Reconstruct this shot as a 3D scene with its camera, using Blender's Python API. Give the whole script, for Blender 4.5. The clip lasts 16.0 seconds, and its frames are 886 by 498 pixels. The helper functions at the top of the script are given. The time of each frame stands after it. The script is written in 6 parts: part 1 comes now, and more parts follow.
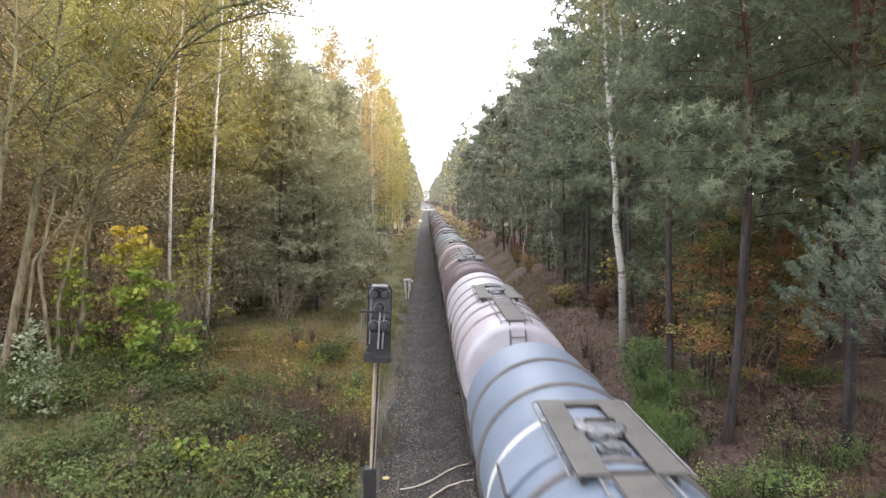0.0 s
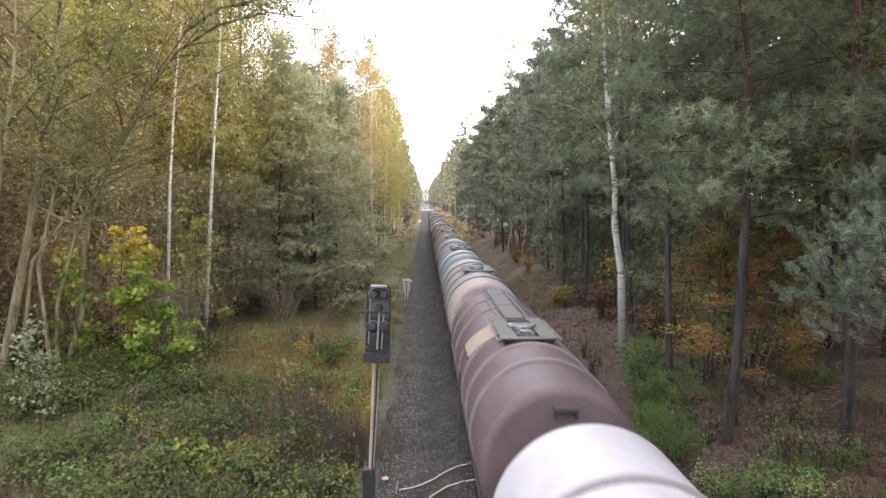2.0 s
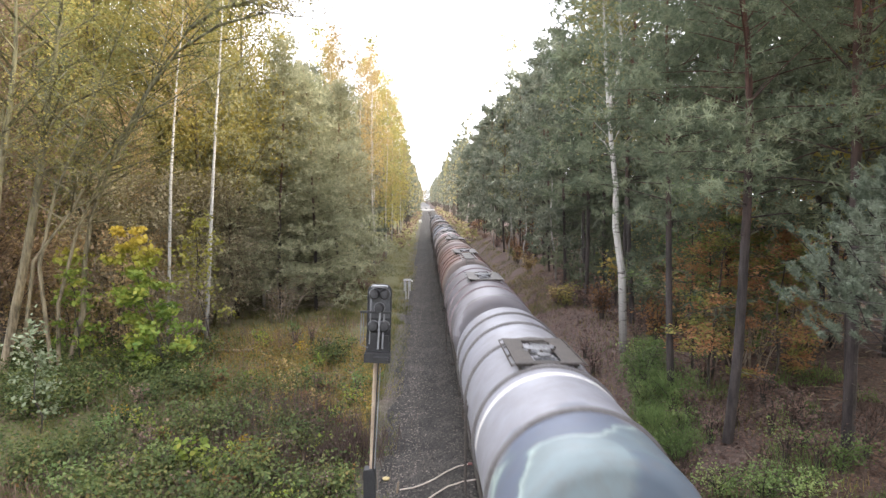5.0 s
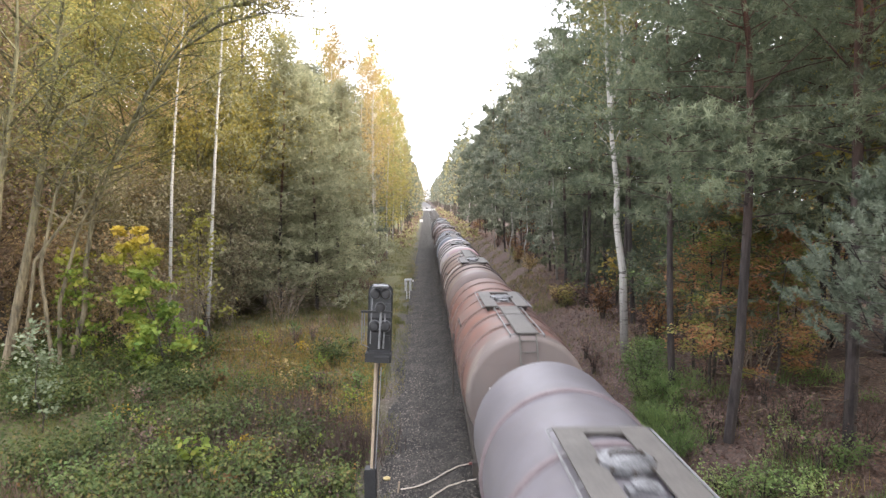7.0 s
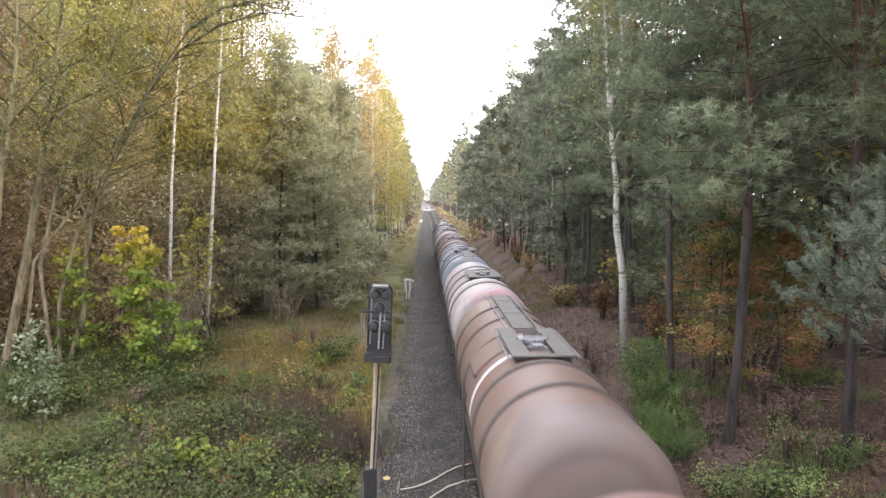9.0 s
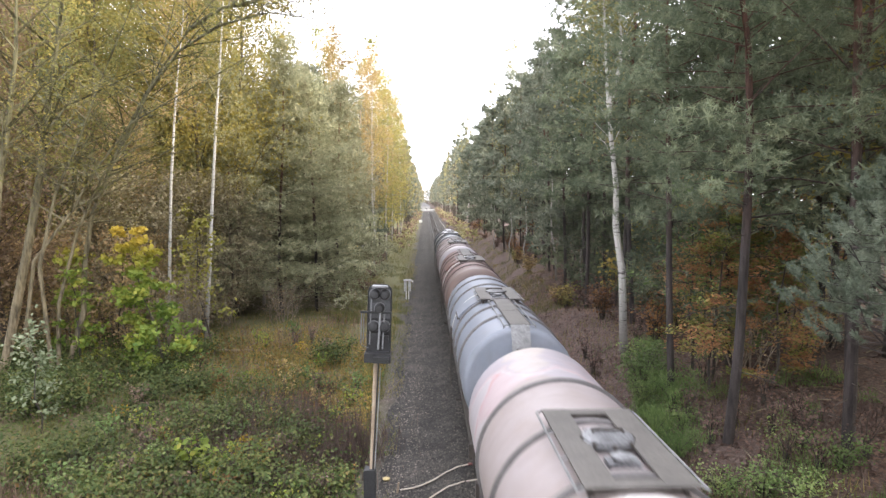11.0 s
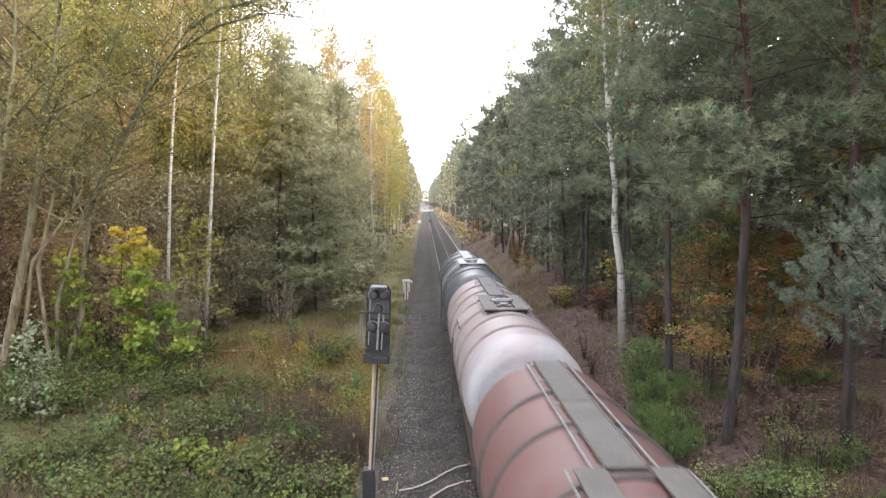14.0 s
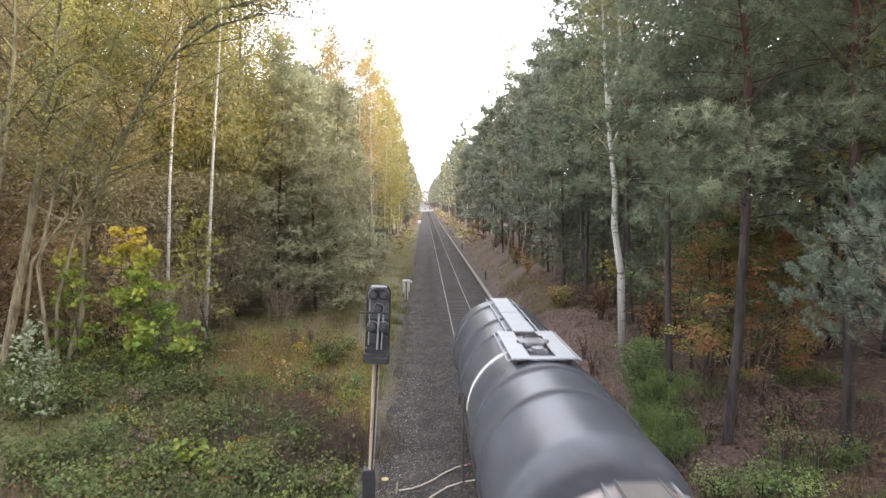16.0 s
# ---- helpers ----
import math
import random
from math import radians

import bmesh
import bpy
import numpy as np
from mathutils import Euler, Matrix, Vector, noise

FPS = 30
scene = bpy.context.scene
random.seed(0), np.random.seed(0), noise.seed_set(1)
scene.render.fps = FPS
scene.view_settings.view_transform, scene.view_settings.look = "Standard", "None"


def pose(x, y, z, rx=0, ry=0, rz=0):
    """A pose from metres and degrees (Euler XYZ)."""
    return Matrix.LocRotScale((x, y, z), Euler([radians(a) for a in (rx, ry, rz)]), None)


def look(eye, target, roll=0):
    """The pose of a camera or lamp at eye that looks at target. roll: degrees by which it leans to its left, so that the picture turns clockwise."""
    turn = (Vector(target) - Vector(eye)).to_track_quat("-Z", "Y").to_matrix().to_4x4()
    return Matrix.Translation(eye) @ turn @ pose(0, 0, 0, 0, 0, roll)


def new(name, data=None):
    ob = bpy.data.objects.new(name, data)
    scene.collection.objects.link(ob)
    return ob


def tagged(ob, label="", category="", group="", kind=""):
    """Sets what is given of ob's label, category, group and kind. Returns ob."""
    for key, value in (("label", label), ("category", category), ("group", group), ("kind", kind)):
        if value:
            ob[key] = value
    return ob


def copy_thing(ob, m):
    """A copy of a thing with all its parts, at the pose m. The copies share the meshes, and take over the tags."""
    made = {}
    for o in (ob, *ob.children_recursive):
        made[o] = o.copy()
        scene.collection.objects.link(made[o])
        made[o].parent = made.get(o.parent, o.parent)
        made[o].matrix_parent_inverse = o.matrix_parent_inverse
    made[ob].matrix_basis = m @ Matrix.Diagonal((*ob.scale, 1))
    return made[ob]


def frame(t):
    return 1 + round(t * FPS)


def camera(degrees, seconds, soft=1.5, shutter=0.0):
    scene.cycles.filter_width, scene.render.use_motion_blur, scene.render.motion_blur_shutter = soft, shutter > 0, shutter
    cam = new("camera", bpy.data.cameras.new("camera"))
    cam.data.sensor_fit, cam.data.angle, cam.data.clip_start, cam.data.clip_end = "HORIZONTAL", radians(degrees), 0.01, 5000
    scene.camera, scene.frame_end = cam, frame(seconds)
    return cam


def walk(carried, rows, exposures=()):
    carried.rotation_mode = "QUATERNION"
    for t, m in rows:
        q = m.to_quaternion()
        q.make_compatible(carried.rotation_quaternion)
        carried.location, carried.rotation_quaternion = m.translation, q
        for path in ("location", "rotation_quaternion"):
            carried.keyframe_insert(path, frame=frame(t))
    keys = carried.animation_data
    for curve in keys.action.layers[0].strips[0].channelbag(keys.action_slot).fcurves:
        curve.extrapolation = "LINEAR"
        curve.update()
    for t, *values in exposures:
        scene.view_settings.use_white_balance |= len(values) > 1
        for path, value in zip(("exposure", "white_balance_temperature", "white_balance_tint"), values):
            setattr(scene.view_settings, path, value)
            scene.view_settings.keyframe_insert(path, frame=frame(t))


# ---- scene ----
# ---- camera and its way ----
CAM = (0.0, 0.0, 7.52)
cam = camera(70.0, 16.0, soft=1.4, shutter=0.5)


def aim(sx, sy):
    """The held camera's pose with a drift in thousandths of the lens's focal length."""
    return pose(*CAM, 85.457 + 0.0512 * sy, 0, -1.534 + 0.0512 * sx)


walk(cam, [
    (0.0, aim(-1.5, 0)), (0.5, aim(-2.0, 0)), (1.0, aim(-2.7, 0.5)), (2.0, aim(-3.0, 0.5)),
    (3.0, aim(-3.0, 1.2)), (4.0, aim(-3.2, 0.8)), (5.2, aim(-1.2, 0.4)), (6.3, aim(0, 0)), (8.0, aim(0, 0)),
    (9.0, aim(-0.5, 0.2)), (10.2, aim(-1.0, 0.6)), (11.5, aim(-1.6, 1.0)), (12.0, aim(-2.3, 1.2)), (13.0, aim(-3.0, 1.2)),
    (14.5, aim(-3.1, 1.5)), (16.0, aim(-3.3, 1.5)),
], [(0.0, 0.93), (1.0, 0.83), (2.0, 0.85), (2.4, 0.97), (3.0, 1.01), (4.0, 1.02), (9.0, 1.06), (12.5, 1.02), (15.0, 1.0), (16.0, 0.95)])

# ---- world and sun ----
SUN_ELEVATION, SUN_AZIMUTH = 30.0, 100.0  # degrees; azimuth clockwise from +Y
world = bpy.data.worlds.new("sky")
scene.world = world
world.use_nodes = True
wn, wl = world.node_tree.nodes, world.node_tree.links
sky = wn.new("ShaderNodeTexSky")
sky.sky_type, sky.sun_disc = "NISHITA", False
sky.sun_elevation, sky.sun_rotation = radians(SUN_ELEVATION), radians(SUN_AZIMUTH)
sky.dust_density = 1.0
grey = wn.new("ShaderNodeHueSaturation")
grey.inputs["Saturation"].default_value = 0.45
wl.new(sky.outputs[0], grey.inputs["Color"])
wc = wn.new("ShaderNodeTexCoord")
cloud = wn.new("ShaderNodeTexNoise")
cloud.inputs["Scale"].default_value, cloud.inputs["Detail"].default_value = 2.2, 4.0
wl.new(wc.outputs["Generated"], cloud.inputs["Vector"])
cover = wn.new("ShaderNodeMapRange")
cover.inputs["From Min"].default_value, cover.inputs["From Max"].default_value = 0.3, 0.55
cover.inputs["To Min"].default_value, cover.inputs["To Max"].default_value = 0.55, 0.95
wl.new(cloud.outputs["Fac"], cover.inputs["Value"])
haze = wn.new("ShaderNodeMixRGB")
haze.inputs["Color2"].default_value = (13.9, 14.0, 15.3, 1)
wl.new(cover.outputs[0], haze.inputs["Fac"])
wl.new(grey.outputs[0], haze.inputs["Color1"])
wl.new(haze.outputs[0], wn["Background"].inputs["Color"])
wn["Background"].inputs["Strength"].default_value = 0.15

sun = new("sun", bpy.data.lights.new("sun", "SUN"))
sun.data.energy, sun.data.angle, sun.data.color = 4.5, radians(12), (1.0, 0.86, 0.66)
az, el = radians(SUN_AZIMUTH), radians(SUN_ELEVATION)
sun.matrix_world = look(Vector((math.sin(az) * math.cos(el), math.cos(az) * math.cos(el), math.sin(el))) * 200, (0, 0, 0))


# ---- materials ----
def nodes_of(name, rough=0.7, metal=0.0):
    m = bpy.data.materials.new(name)
    m.use_nodes = True
    b = m.node_tree.nodes["Principled BSDF"]
    b.inputs["Roughness"].default_value, b.inputs["Metallic"].default_value = rough, metal
    return m, m.node_tree.nodes, m.node_tree.links, b


def node(n, kind, **values):
    x = n.new(kind)
    for key, value in values.items():
        x.inputs[key.replace("_", " ")].default_value = value
    return x


def ramp(n, stops, constant=False):
    r = n.new("ShaderNodeValToRGB")
    r.color_ramp.interpolation = "CONSTANT" if constant else "LINEAR"
    e = r.color_ramp.elements
    while len(e) < len(stops):
        e.new(0.5)
    for k, (p, c) in enumerate(stops):
        e[k].position, e[k].color = p, (*c, 1)
    return r


def bump(n, l, b, height, strength, distance):
    x = node(n, "ShaderNodeBump", Strength=strength, Distance=distance)
    l.new(height, x.inputs["Height"])
    l.new(x.outputs[0], b.inputs["Normal"])


def mottled(name, stops, scale, rough=0.8, relief=0.3, depth=0.01, fine=30.0, metal=0.0):
    """A surface of several tones: broad patches and a fine grain with relief."""
    m, n, l, b = nodes_of(name, rough, metal)
    c = n.new("ShaderNodeTexCoord")
    big = node(n, "ShaderNodeTexNoise", Scale=scale, Detail=6.0, Roughness=0.65)
    small = node(n, "ShaderNodeTexNoise", Scale=fine, Detail=4.0)
    l.new(c.outputs["Object"], big.inputs["Vector"])
    l.new(c.outputs["Object"], small.inputs["Vector"])
    mix = node(n, "ShaderNodeMixRGB", Fac=0.45)
    l.new(big.outputs["Fac"], mix.inputs["Color1"])
    l.new(small.outputs["Fac"], mix.inputs["Color2"])
    r = ramp(n, stops)
    l.new(mix.outputs[0], r.inputs[0])
    l.new(r.outputs[0], b.inputs["Base Color"])
    bump(n, l, b, small.outputs["Fac"], relief, depth)
    return m


def foliage(name, stops, rough=0.55, glow=0.35, patch=0.6, size=0.8, top=None):
    """Leaves: tones change from bough to bough and from leaf to leaf; some light passes through. top: (height, height, colour) of turning shoots."""
    m, n, l, b = nodes_of(name, rough)
    g = n.new("ShaderNodeNewGeometry")
    o = n.new("ShaderNodeObjectInfo")
    r = ramp(n, stops)
    c = n.new("ShaderNodeTexCoord")
    far = node(n, "ShaderNodeMath")
    far.operation = "MULTIPLY"
    far.inputs[1].default_value = 40.0
    l.new(o.outputs["Random"], far.inputs[0])
    away = n.new("ShaderNodeVectorMath")
    l.new(c.outputs["Object"], away.inputs[0])
    l.new(far.outputs[0], away.inputs[1])
    bough = node(n, "ShaderNodeTexNoise", Scale=size, Detail=2.0)
    l.new(away.outputs[0], bough.inputs["Vector"])
    wide = node(n, "ShaderNodeMapRange", From_Min=0.33, From_Max=0.67)
    l.new(bough.outputs["Fac"], wide.inputs["Value"])
    both = node(n, "ShaderNodeMixRGB", Fac=patch)
    l.new(g.outputs["Random Per Island"], both.inputs["Color1"])
    l.new(wide.outputs[0], both.inputs["Color2"])
    l.new(both.outputs[0], r.inputs[0])
    tone = r.outputs[0]
    if top:
        sp = n.new("ShaderNodeSeparateXYZ")
        l.new(c.outputs["Object"], sp.inputs[0])
        up = node(n, "ShaderNodeMapRange", From_Min=top[0], From_Max=top[1])
        l.new(sp.outputs["Z"], up.inputs["Value"])
        turned = node(n, "ShaderNodeMixRGB", Color2=(*top[2], 1))
        l.new(up.outputs[0], turned.inputs["Fac"])
        l.new(tone, turned.inputs["Color1"])
        tone = turned.outputs[0]
    v = node(n, "ShaderNodeMapRange", To_Min=0.8, To_Max=1.2)
    l.new(o.outputs["Random"], v.inputs["Value"])
    h = n.new("ShaderNodeHueSaturation")
    l.new(v.outputs[0], h.inputs["Value"])
    l.new(tone, h.inputs["Color"])
    l.new(h.outputs[0], b.inputs["Base Color"])
    b.inputs["Specular IOR Level"].default_value = 0.3
    t = n.new("ShaderNodeBsdfTranslucent")
    l.new(h.outputs[0], t.inputs["Color"])
    s = node(n, "ShaderNodeMixShader", Fac=glow)
    l.new(b.outputs[0], s.inputs[1])
    l.new(t.outputs[0], s.inputs[2])
    l.new(s.outputs[0], n["Material Output"].inputs["Surface"])
    return m


def bark(name, low, high, change, scale=6.0, mark=None):
    """Bark with vertical furrows; its colour changes with height. mark: dark bands, as on birches."""
    m, n, l, b = nodes_of(name, 0.85)
    c = n.new("ShaderNodeTexCoord")
    sp = n.new("ShaderNodeSeparateXYZ")
    l.new(c.outputs["Object"], sp.inputs[0])
    f = node(n, "ShaderNodeMapRange", From_Min=change[0], From_Max=change[1])
    l.new(sp.outputs["Z"], f.inputs["Value"])
    mp = n.new("ShaderNodeMapping")
    mp.inputs["Scale"].default_value = (1, 1, 4.0 if mark else 0.18)
    l.new(c.outputs["Object"], mp.inputs["Vector"])
    t = node(n, "ShaderNodeTexNoise", Scale=scale, Detail=6.0, Roughness=0.7)
    l.new(mp.outputs[0], t.inputs["Vector"])
    a = node(n, "ShaderNodeMixRGB", Color1=(*low, 1), Color2=(*high, 1))
    l.new(f.outputs[0], a.inputs["Fac"])
    dark = ramp(n, [(0.34, (0.3, 0.3, 0.3)), (0.58, (1.3, 1.3, 1.3))] if not mark else [(0.34, mark), (0.46, (1, 1, 1))])
    l.new(t.outputs["Fac"], dark.inputs[0])
    x = node(n, "ShaderNodeMixRGB", Fac=1.0)
    x.blend_type = "MULTIPLY"
    l.new(a.outputs[0], x.inputs["Color1"])
    l.new(dark.outputs[0], x.inputs["Color2"])
    l.new(x.outputs[0], b.inputs["Base Color"])
    bump(n, l, b, t.outputs["Fac"], 1.0, 0.05)
    return m


def tank_paint(name, base, worn, rough=0.42, dust=0.35, spray_sheen=None, spans=(), palette=()):
    """Weathered paint on a tank: faded patches, streaks that run down the sides, dust on top, sprayed colours along a
    stretch of it, on one tank a painted sheen.
    """
    m, n, l, b = nodes_of(name, rough)
    c = n.new("ShaderNodeTexCoord")
    fade = node(n, "ShaderNodeTexNoise", Scale=0.9, Detail=8.0, Roughness=0.66)
    l.new(c.outputs["Object"], fade.inputs["Vector"])
    fr = ramp(n, [(0.36, (0, 0, 0)), (0.66, (1, 1, 1))])
    l.new(fade.outputs["Fac"], fr.inputs[0])
    col = node(n, "ShaderNodeMixRGB", Color1=(*base, 1), Color2=(*worn, 1))
    l.new(fr.outputs[0], col.inputs["Fac"])
    out = col.outputs[0]
    if palette:
        sp = n.new("ShaderNodeSeparateXYZ")
        l.new(c.outputs["Object"], sp.inputs[0])
        rag = node(n, "ShaderNodeTexNoise", Scale=1.6, Detail=3.0)
        l.new(c.outputs["Object"], rag.inputs["Vector"])
        bent = node(n, "ShaderNodeMixRGB", Fac=0.3)
        bent.blend_type = "LINEAR_LIGHT"
        l.new(c.outputs["Object"], bent.inputs["Color1"])
        l.new(rag.outputs["Color"], bent.inputs["Color2"])
        blob = node(n, "ShaderNodeTexVoronoi", Scale=0.8)
        blob.feature = "SMOOTH_F1"
        blob.inputs["Smoothness"].default_value = 0.35
        l.new(bent.outputs[0], blob.inputs["Vector"])
        pal = ramp(n, [(0.15 + 0.75 * k / len(palette), p) for k, p in enumerate(palette)])
        l.new(blob.outputs["Color"], pal.inputs[0])
        wave = node(n, "ShaderNodeTexNoise", Scale=1.1, Detail=1.0)
        l.new(c.outputs["Object"], wave.inputs["Vector"])
        sway = node(n, "ShaderNodeMapRange", To_Min=-0.7, To_Max=0.7)
        l.new(wave.outputs["Fac"], sway.inputs["Value"])
        along = n.new("ShaderNodeMath")
        l.new(sp.outputs["Y"], along.inputs[0])
        l.new(sway.outputs[0], along.inputs[1])
        total = None
        for y0, y1 in spans:
            up = node(n, "ShaderNodeMapRange", From_Min=y0 - 0.15, From_Max=y0 + 0.15)
            dn = node(n, "ShaderNodeMapRange", From_Min=y1 + 0.15, From_Max=y1 - 0.15)
            l.new(along.outputs[0], up.inputs["Value"])
            l.new(along.outputs[0], dn.inputs["Value"])
            both = n.new("ShaderNodeMath")
            both.operation = "MULTIPLY"
            l.new(up.outputs[0], both.inputs[0])
            l.new(dn.outputs[0], both.inputs[1])
            if total:
                add = n.new("ShaderNodeMath")
                l.new(total.outputs[0], add.inputs[0])
                l.new(both.outputs[0], add.inputs[1])
                total = add
            else:
                total = both
        part_of = n.new("ShaderNodeMath")
        part_of.operation = "MULTIPLY"
        part_of.inputs[1].default_value = spray_sheen
        l.new(total.outputs[0], part_of.inputs[0])
        sprayed = n.new("ShaderNodeMixRGB")
        l.new(part_of.outputs[0], sprayed.inputs["Fac"])
        l.new(out, sprayed.inputs["Color1"])
        l.new(pal.outputs[0], sprayed.inputs["Color2"])
        out = sprayed.outputs[0]
    mp = n.new("ShaderNodeMapping")
    mp.inputs["Scale"].default_value = (1.2, 5.0, 0.35)
    l.new(c.outputs["Object"], mp.inputs["Vector"])
    streak = node(n, "ShaderNodeTexNoise", Scale=2.4, Detail=5.0, Roughness=0.7)
    l.new(mp.outputs[0], streak.inputs["Vector"])
    sr = ramp(n, [(0.45, (0, 0, 0)), (0.75, (dust, dust, dust))])
    l.new(streak.outputs["Fac"], sr.inputs[0])
    dirt = node(n, "ShaderNodeMixRGB", Color2=(0.13, 0.105, 0.09, 1))
    l.new(sr.outputs[0], dirt.inputs["Fac"])
    l.new(out, dirt.inputs["Color1"])
    l.new(dirt.outputs[0], b.inputs["Base Color"])
    b.inputs["Specular IOR Level"].default_value = 0.32
    rr = node(n, "ShaderNodeMapRange", To_Min=rough - 0.1, To_Max=rough + 0.2)
    l.new(fade.outputs["Fac"], rr.inputs["Value"])
    l.new(rr.outputs[0], b.inputs["Roughness"])
    bump(n, l, b, fade.outputs["Fac"], 0.12, 0.02)
    return m


def ground_cover(name):
    """Forest ground: litter, moss and earth, greener on the west side of the line."""
    m, n, l, b = nodes_of(name, 0.95)
    c = n.new("ShaderNodeTexCoord")
    sp = n.new("ShaderNodeSeparateXYZ")
    l.new(c.outputs["Object"], sp.inputs[0])
    broad = node(n, "ShaderNodeTexNoise", Scale=0.22, Detail=6.0, Roughness=0.65)
    fine = node(n, "ShaderNodeTexNoise", Scale=9.0, Detail=6.0, Roughness=0.75)
    for t in (broad, fine):
        l.new(c.outputs["Object"], t.inputs["Vector"])
    litter = ramp(n, [(0.3, (0.038, 0.026, 0.022)), (0.5, (0.1, 0.068, 0.057)), (0.7, (0.205, 0.144, 0.118))])
    grass = ramp(n, [(0.3, (0.048, 0.052, 0.02)), (0.5, (0.115, 0.11, 0.045)), (0.7, (0.2, 0.17, 0.08))])
    l.new(fine.outputs["Fac"], litter.inputs[0])
    l.new(fine.outputs["Fac"], grass.inputs[0])
    side = node(n, "ShaderNodeMapRange", From_Min=6.0, From_Max=-3.0, To_Min=-0.28, To_Max=0.22)
    l.new(sp.outputs["X"], side.inputs["Value"])
    add = n.new("ShaderNodeMath")
    l.new(broad.outputs["Fac"], add.inputs[0])
    l.new(side.outputs[0], add.inputs[1])
    edge = node(n, "ShaderNodeMapRange", From_Min=0.42, From_Max=0.62)
    l.new(add.outputs[0], edge.inputs["Value"])
    mix = n.new("ShaderNodeMixRGB")
    l.new(edge.outputs[0], mix.inputs["Fac"])
    l.new(litter.outputs[0], mix.inputs["Color1"])
    l.new(grass.outputs[0], mix.inputs["Color2"])
    gravel = ramp(n, [(0.3, (0.022, 0.02, 0.016)), (0.5, (0.062, 0.055, 0.045)), (0.7, (0.15, 0.132, 0.108))])
    l.new(fine.outputs["Fac"], gravel.inputs[0])
    wob = node(n, "ShaderNodeMapRange", To_Min=-1.1, To_Max=1.1)
    l.new(broad.outputs["Fac"], wob.inputs["Value"])
    px = n.new("ShaderNodeMath")
    l.new(sp.outputs["X"], px.inputs[0])
    l.new(wob.outputs[0], px.inputs[1])
    strip = node(n, "ShaderNodeMapRange", From_Min=-2.5, From_Max=-1.5)
    l.new(px.outputs[0], strip.inputs["Value"])
    east = node(n, "ShaderNodeMapRange", From_Min=6.3, From_Max=5.6)
    l.new(px.outputs[0], east.inputs["Value"])
    zone = n.new("ShaderNodeMath")
    zone.operation = "MULTIPLY"
    l.new(strip.outputs[0], zone.inputs[0])
    l.new(east.outputs[0], zone.inputs[1])
    last = n.new("ShaderNodeMixRGB")
    l.new(zone.outputs[0], last.inputs["Fac"])
    l.new(mix.outputs[0], last.inputs["Color1"])
    l.new(gravel.outputs[0], last.inputs["Color2"])
    l.new(last.outputs[0], b.inputs["Base Color"])
    bump(n, l, b, fine.outputs["Fac"], 0.8, 0.06)
    return m


GROUND = ground_cover("forest_ground")
GRAVEL = mottled("gravel", [(0.38, (0.00798, 0.00712, 0.00629)), (0.5, (0.0269, 0.0238, 0.021)), (0.62, (0.0778, 0.0684, 0.0594))], 1.2, 0.9, 1.0, 0.06, 26.0)


def stone_paint(name, stops):
    m, n, l, b = nodes_of(name, 0.85)
    g = n.new("ShaderNodeNewGeometry")
    r = ramp(n, stops)
    l.new(g.outputs["Random Per Island"], r.inputs[0])
    l.new(r.outputs[0], b.inputs["Base Color"])
    return m


STONE = stone_paint("ballast_stone", [(0.0, (0.014, 0.0128, 0.0114)), (0.5, (0.0419, 0.038, 0.0332)), (0.8, (0.0798, 0.0712, 0.0612)), (1.0, (0.14, 0.122, 0.103))])
PALE_STONE = stone_paint("pale_stone", [(0.0, (0.0312, 0.027, 0.0233)), (0.5, (0.0988, 0.085, 0.0725)), (0.85, (0.161, 0.138, 0.117)), (1.0, (0.239, 0.205, 0.172))])
CONCRETE = mottled("concrete", [(0.3, (0.03, 0.027, 0.025)), (0.7, (0.075, 0.068, 0.062))], 2.0, 0.9, 0.3, 0.01)
TROUGH = mottled("trough_concrete", [(0.3, (0.13, 0.118, 0.105)), (0.7, (0.25, 0.225, 0.2))], 1.5, 0.9, 0.3, 0.01)
RAIL_STEEL = mottled("rail_head_steel", [(0.3, (0.11, 0.107, 0.108)), (0.7, (0.2, 0.195, 0.198))], 3.0, 0.5, 0.05, 0.002, metal=1.0)
RUST = mottled("rust", [(0.3, (0.05, 0.028, 0.018)), (0.7, (0.13, 0.075, 0.05))], 3.0, 0.85, 0.4, 0.004)
UNDERFRAME = mottled("dusty_black_steel", [(0.3, (0.02, 0.018, 0.017)), (0.7, (0.085, 0.07, 0.06))], 2.5, 0.7, 0.3, 0.004)
GRATING = mottled("dusty_walkway_steel", [(0.3, (0.058, 0.053, 0.048)), (0.7, (0.135, 0.124, 0.113))], 2.0, 0.65, 0.3, 0.004, 24.0)
GALVANISED = mottled("galvanised_steel", [(0.3, (0.22, 0.23, 0.245)), (0.7, (0.34, 0.352, 0.37))], 2.0, 0.45, 0.1, 0.002)
HATCH = mottled("hatch_paint", [(0.35, (0.04, 0.04, 0.042)), (0.5, (0.13, 0.13, 0.137)), (0.66, (0.3, 0.305, 0.315))], 3.0, 0.5, 0.2, 0.003)
PIPE = mottled("worn_pipe", [(0.35, (0.09, 0.09, 0.092)), (0.65, (0.25, 0.25, 0.255))], 5.0, 0.5, 0.2, 0.003)
STRIPE_PAINT = mottled("stripe_paint", [(0.3, (0.36, 0.34, 0.33)), (0.65, (0.62, 0.61, 0.6))], 4.0, 0.55, 0.1, 0.002)
WHITE_PAINT = mottled("white_paint", [(0.25, (0.55, 0.54, 0.52)), (0.7, (0.8, 0.8, 0.79))], 4.0, 0.5, 0.1, 0.002)
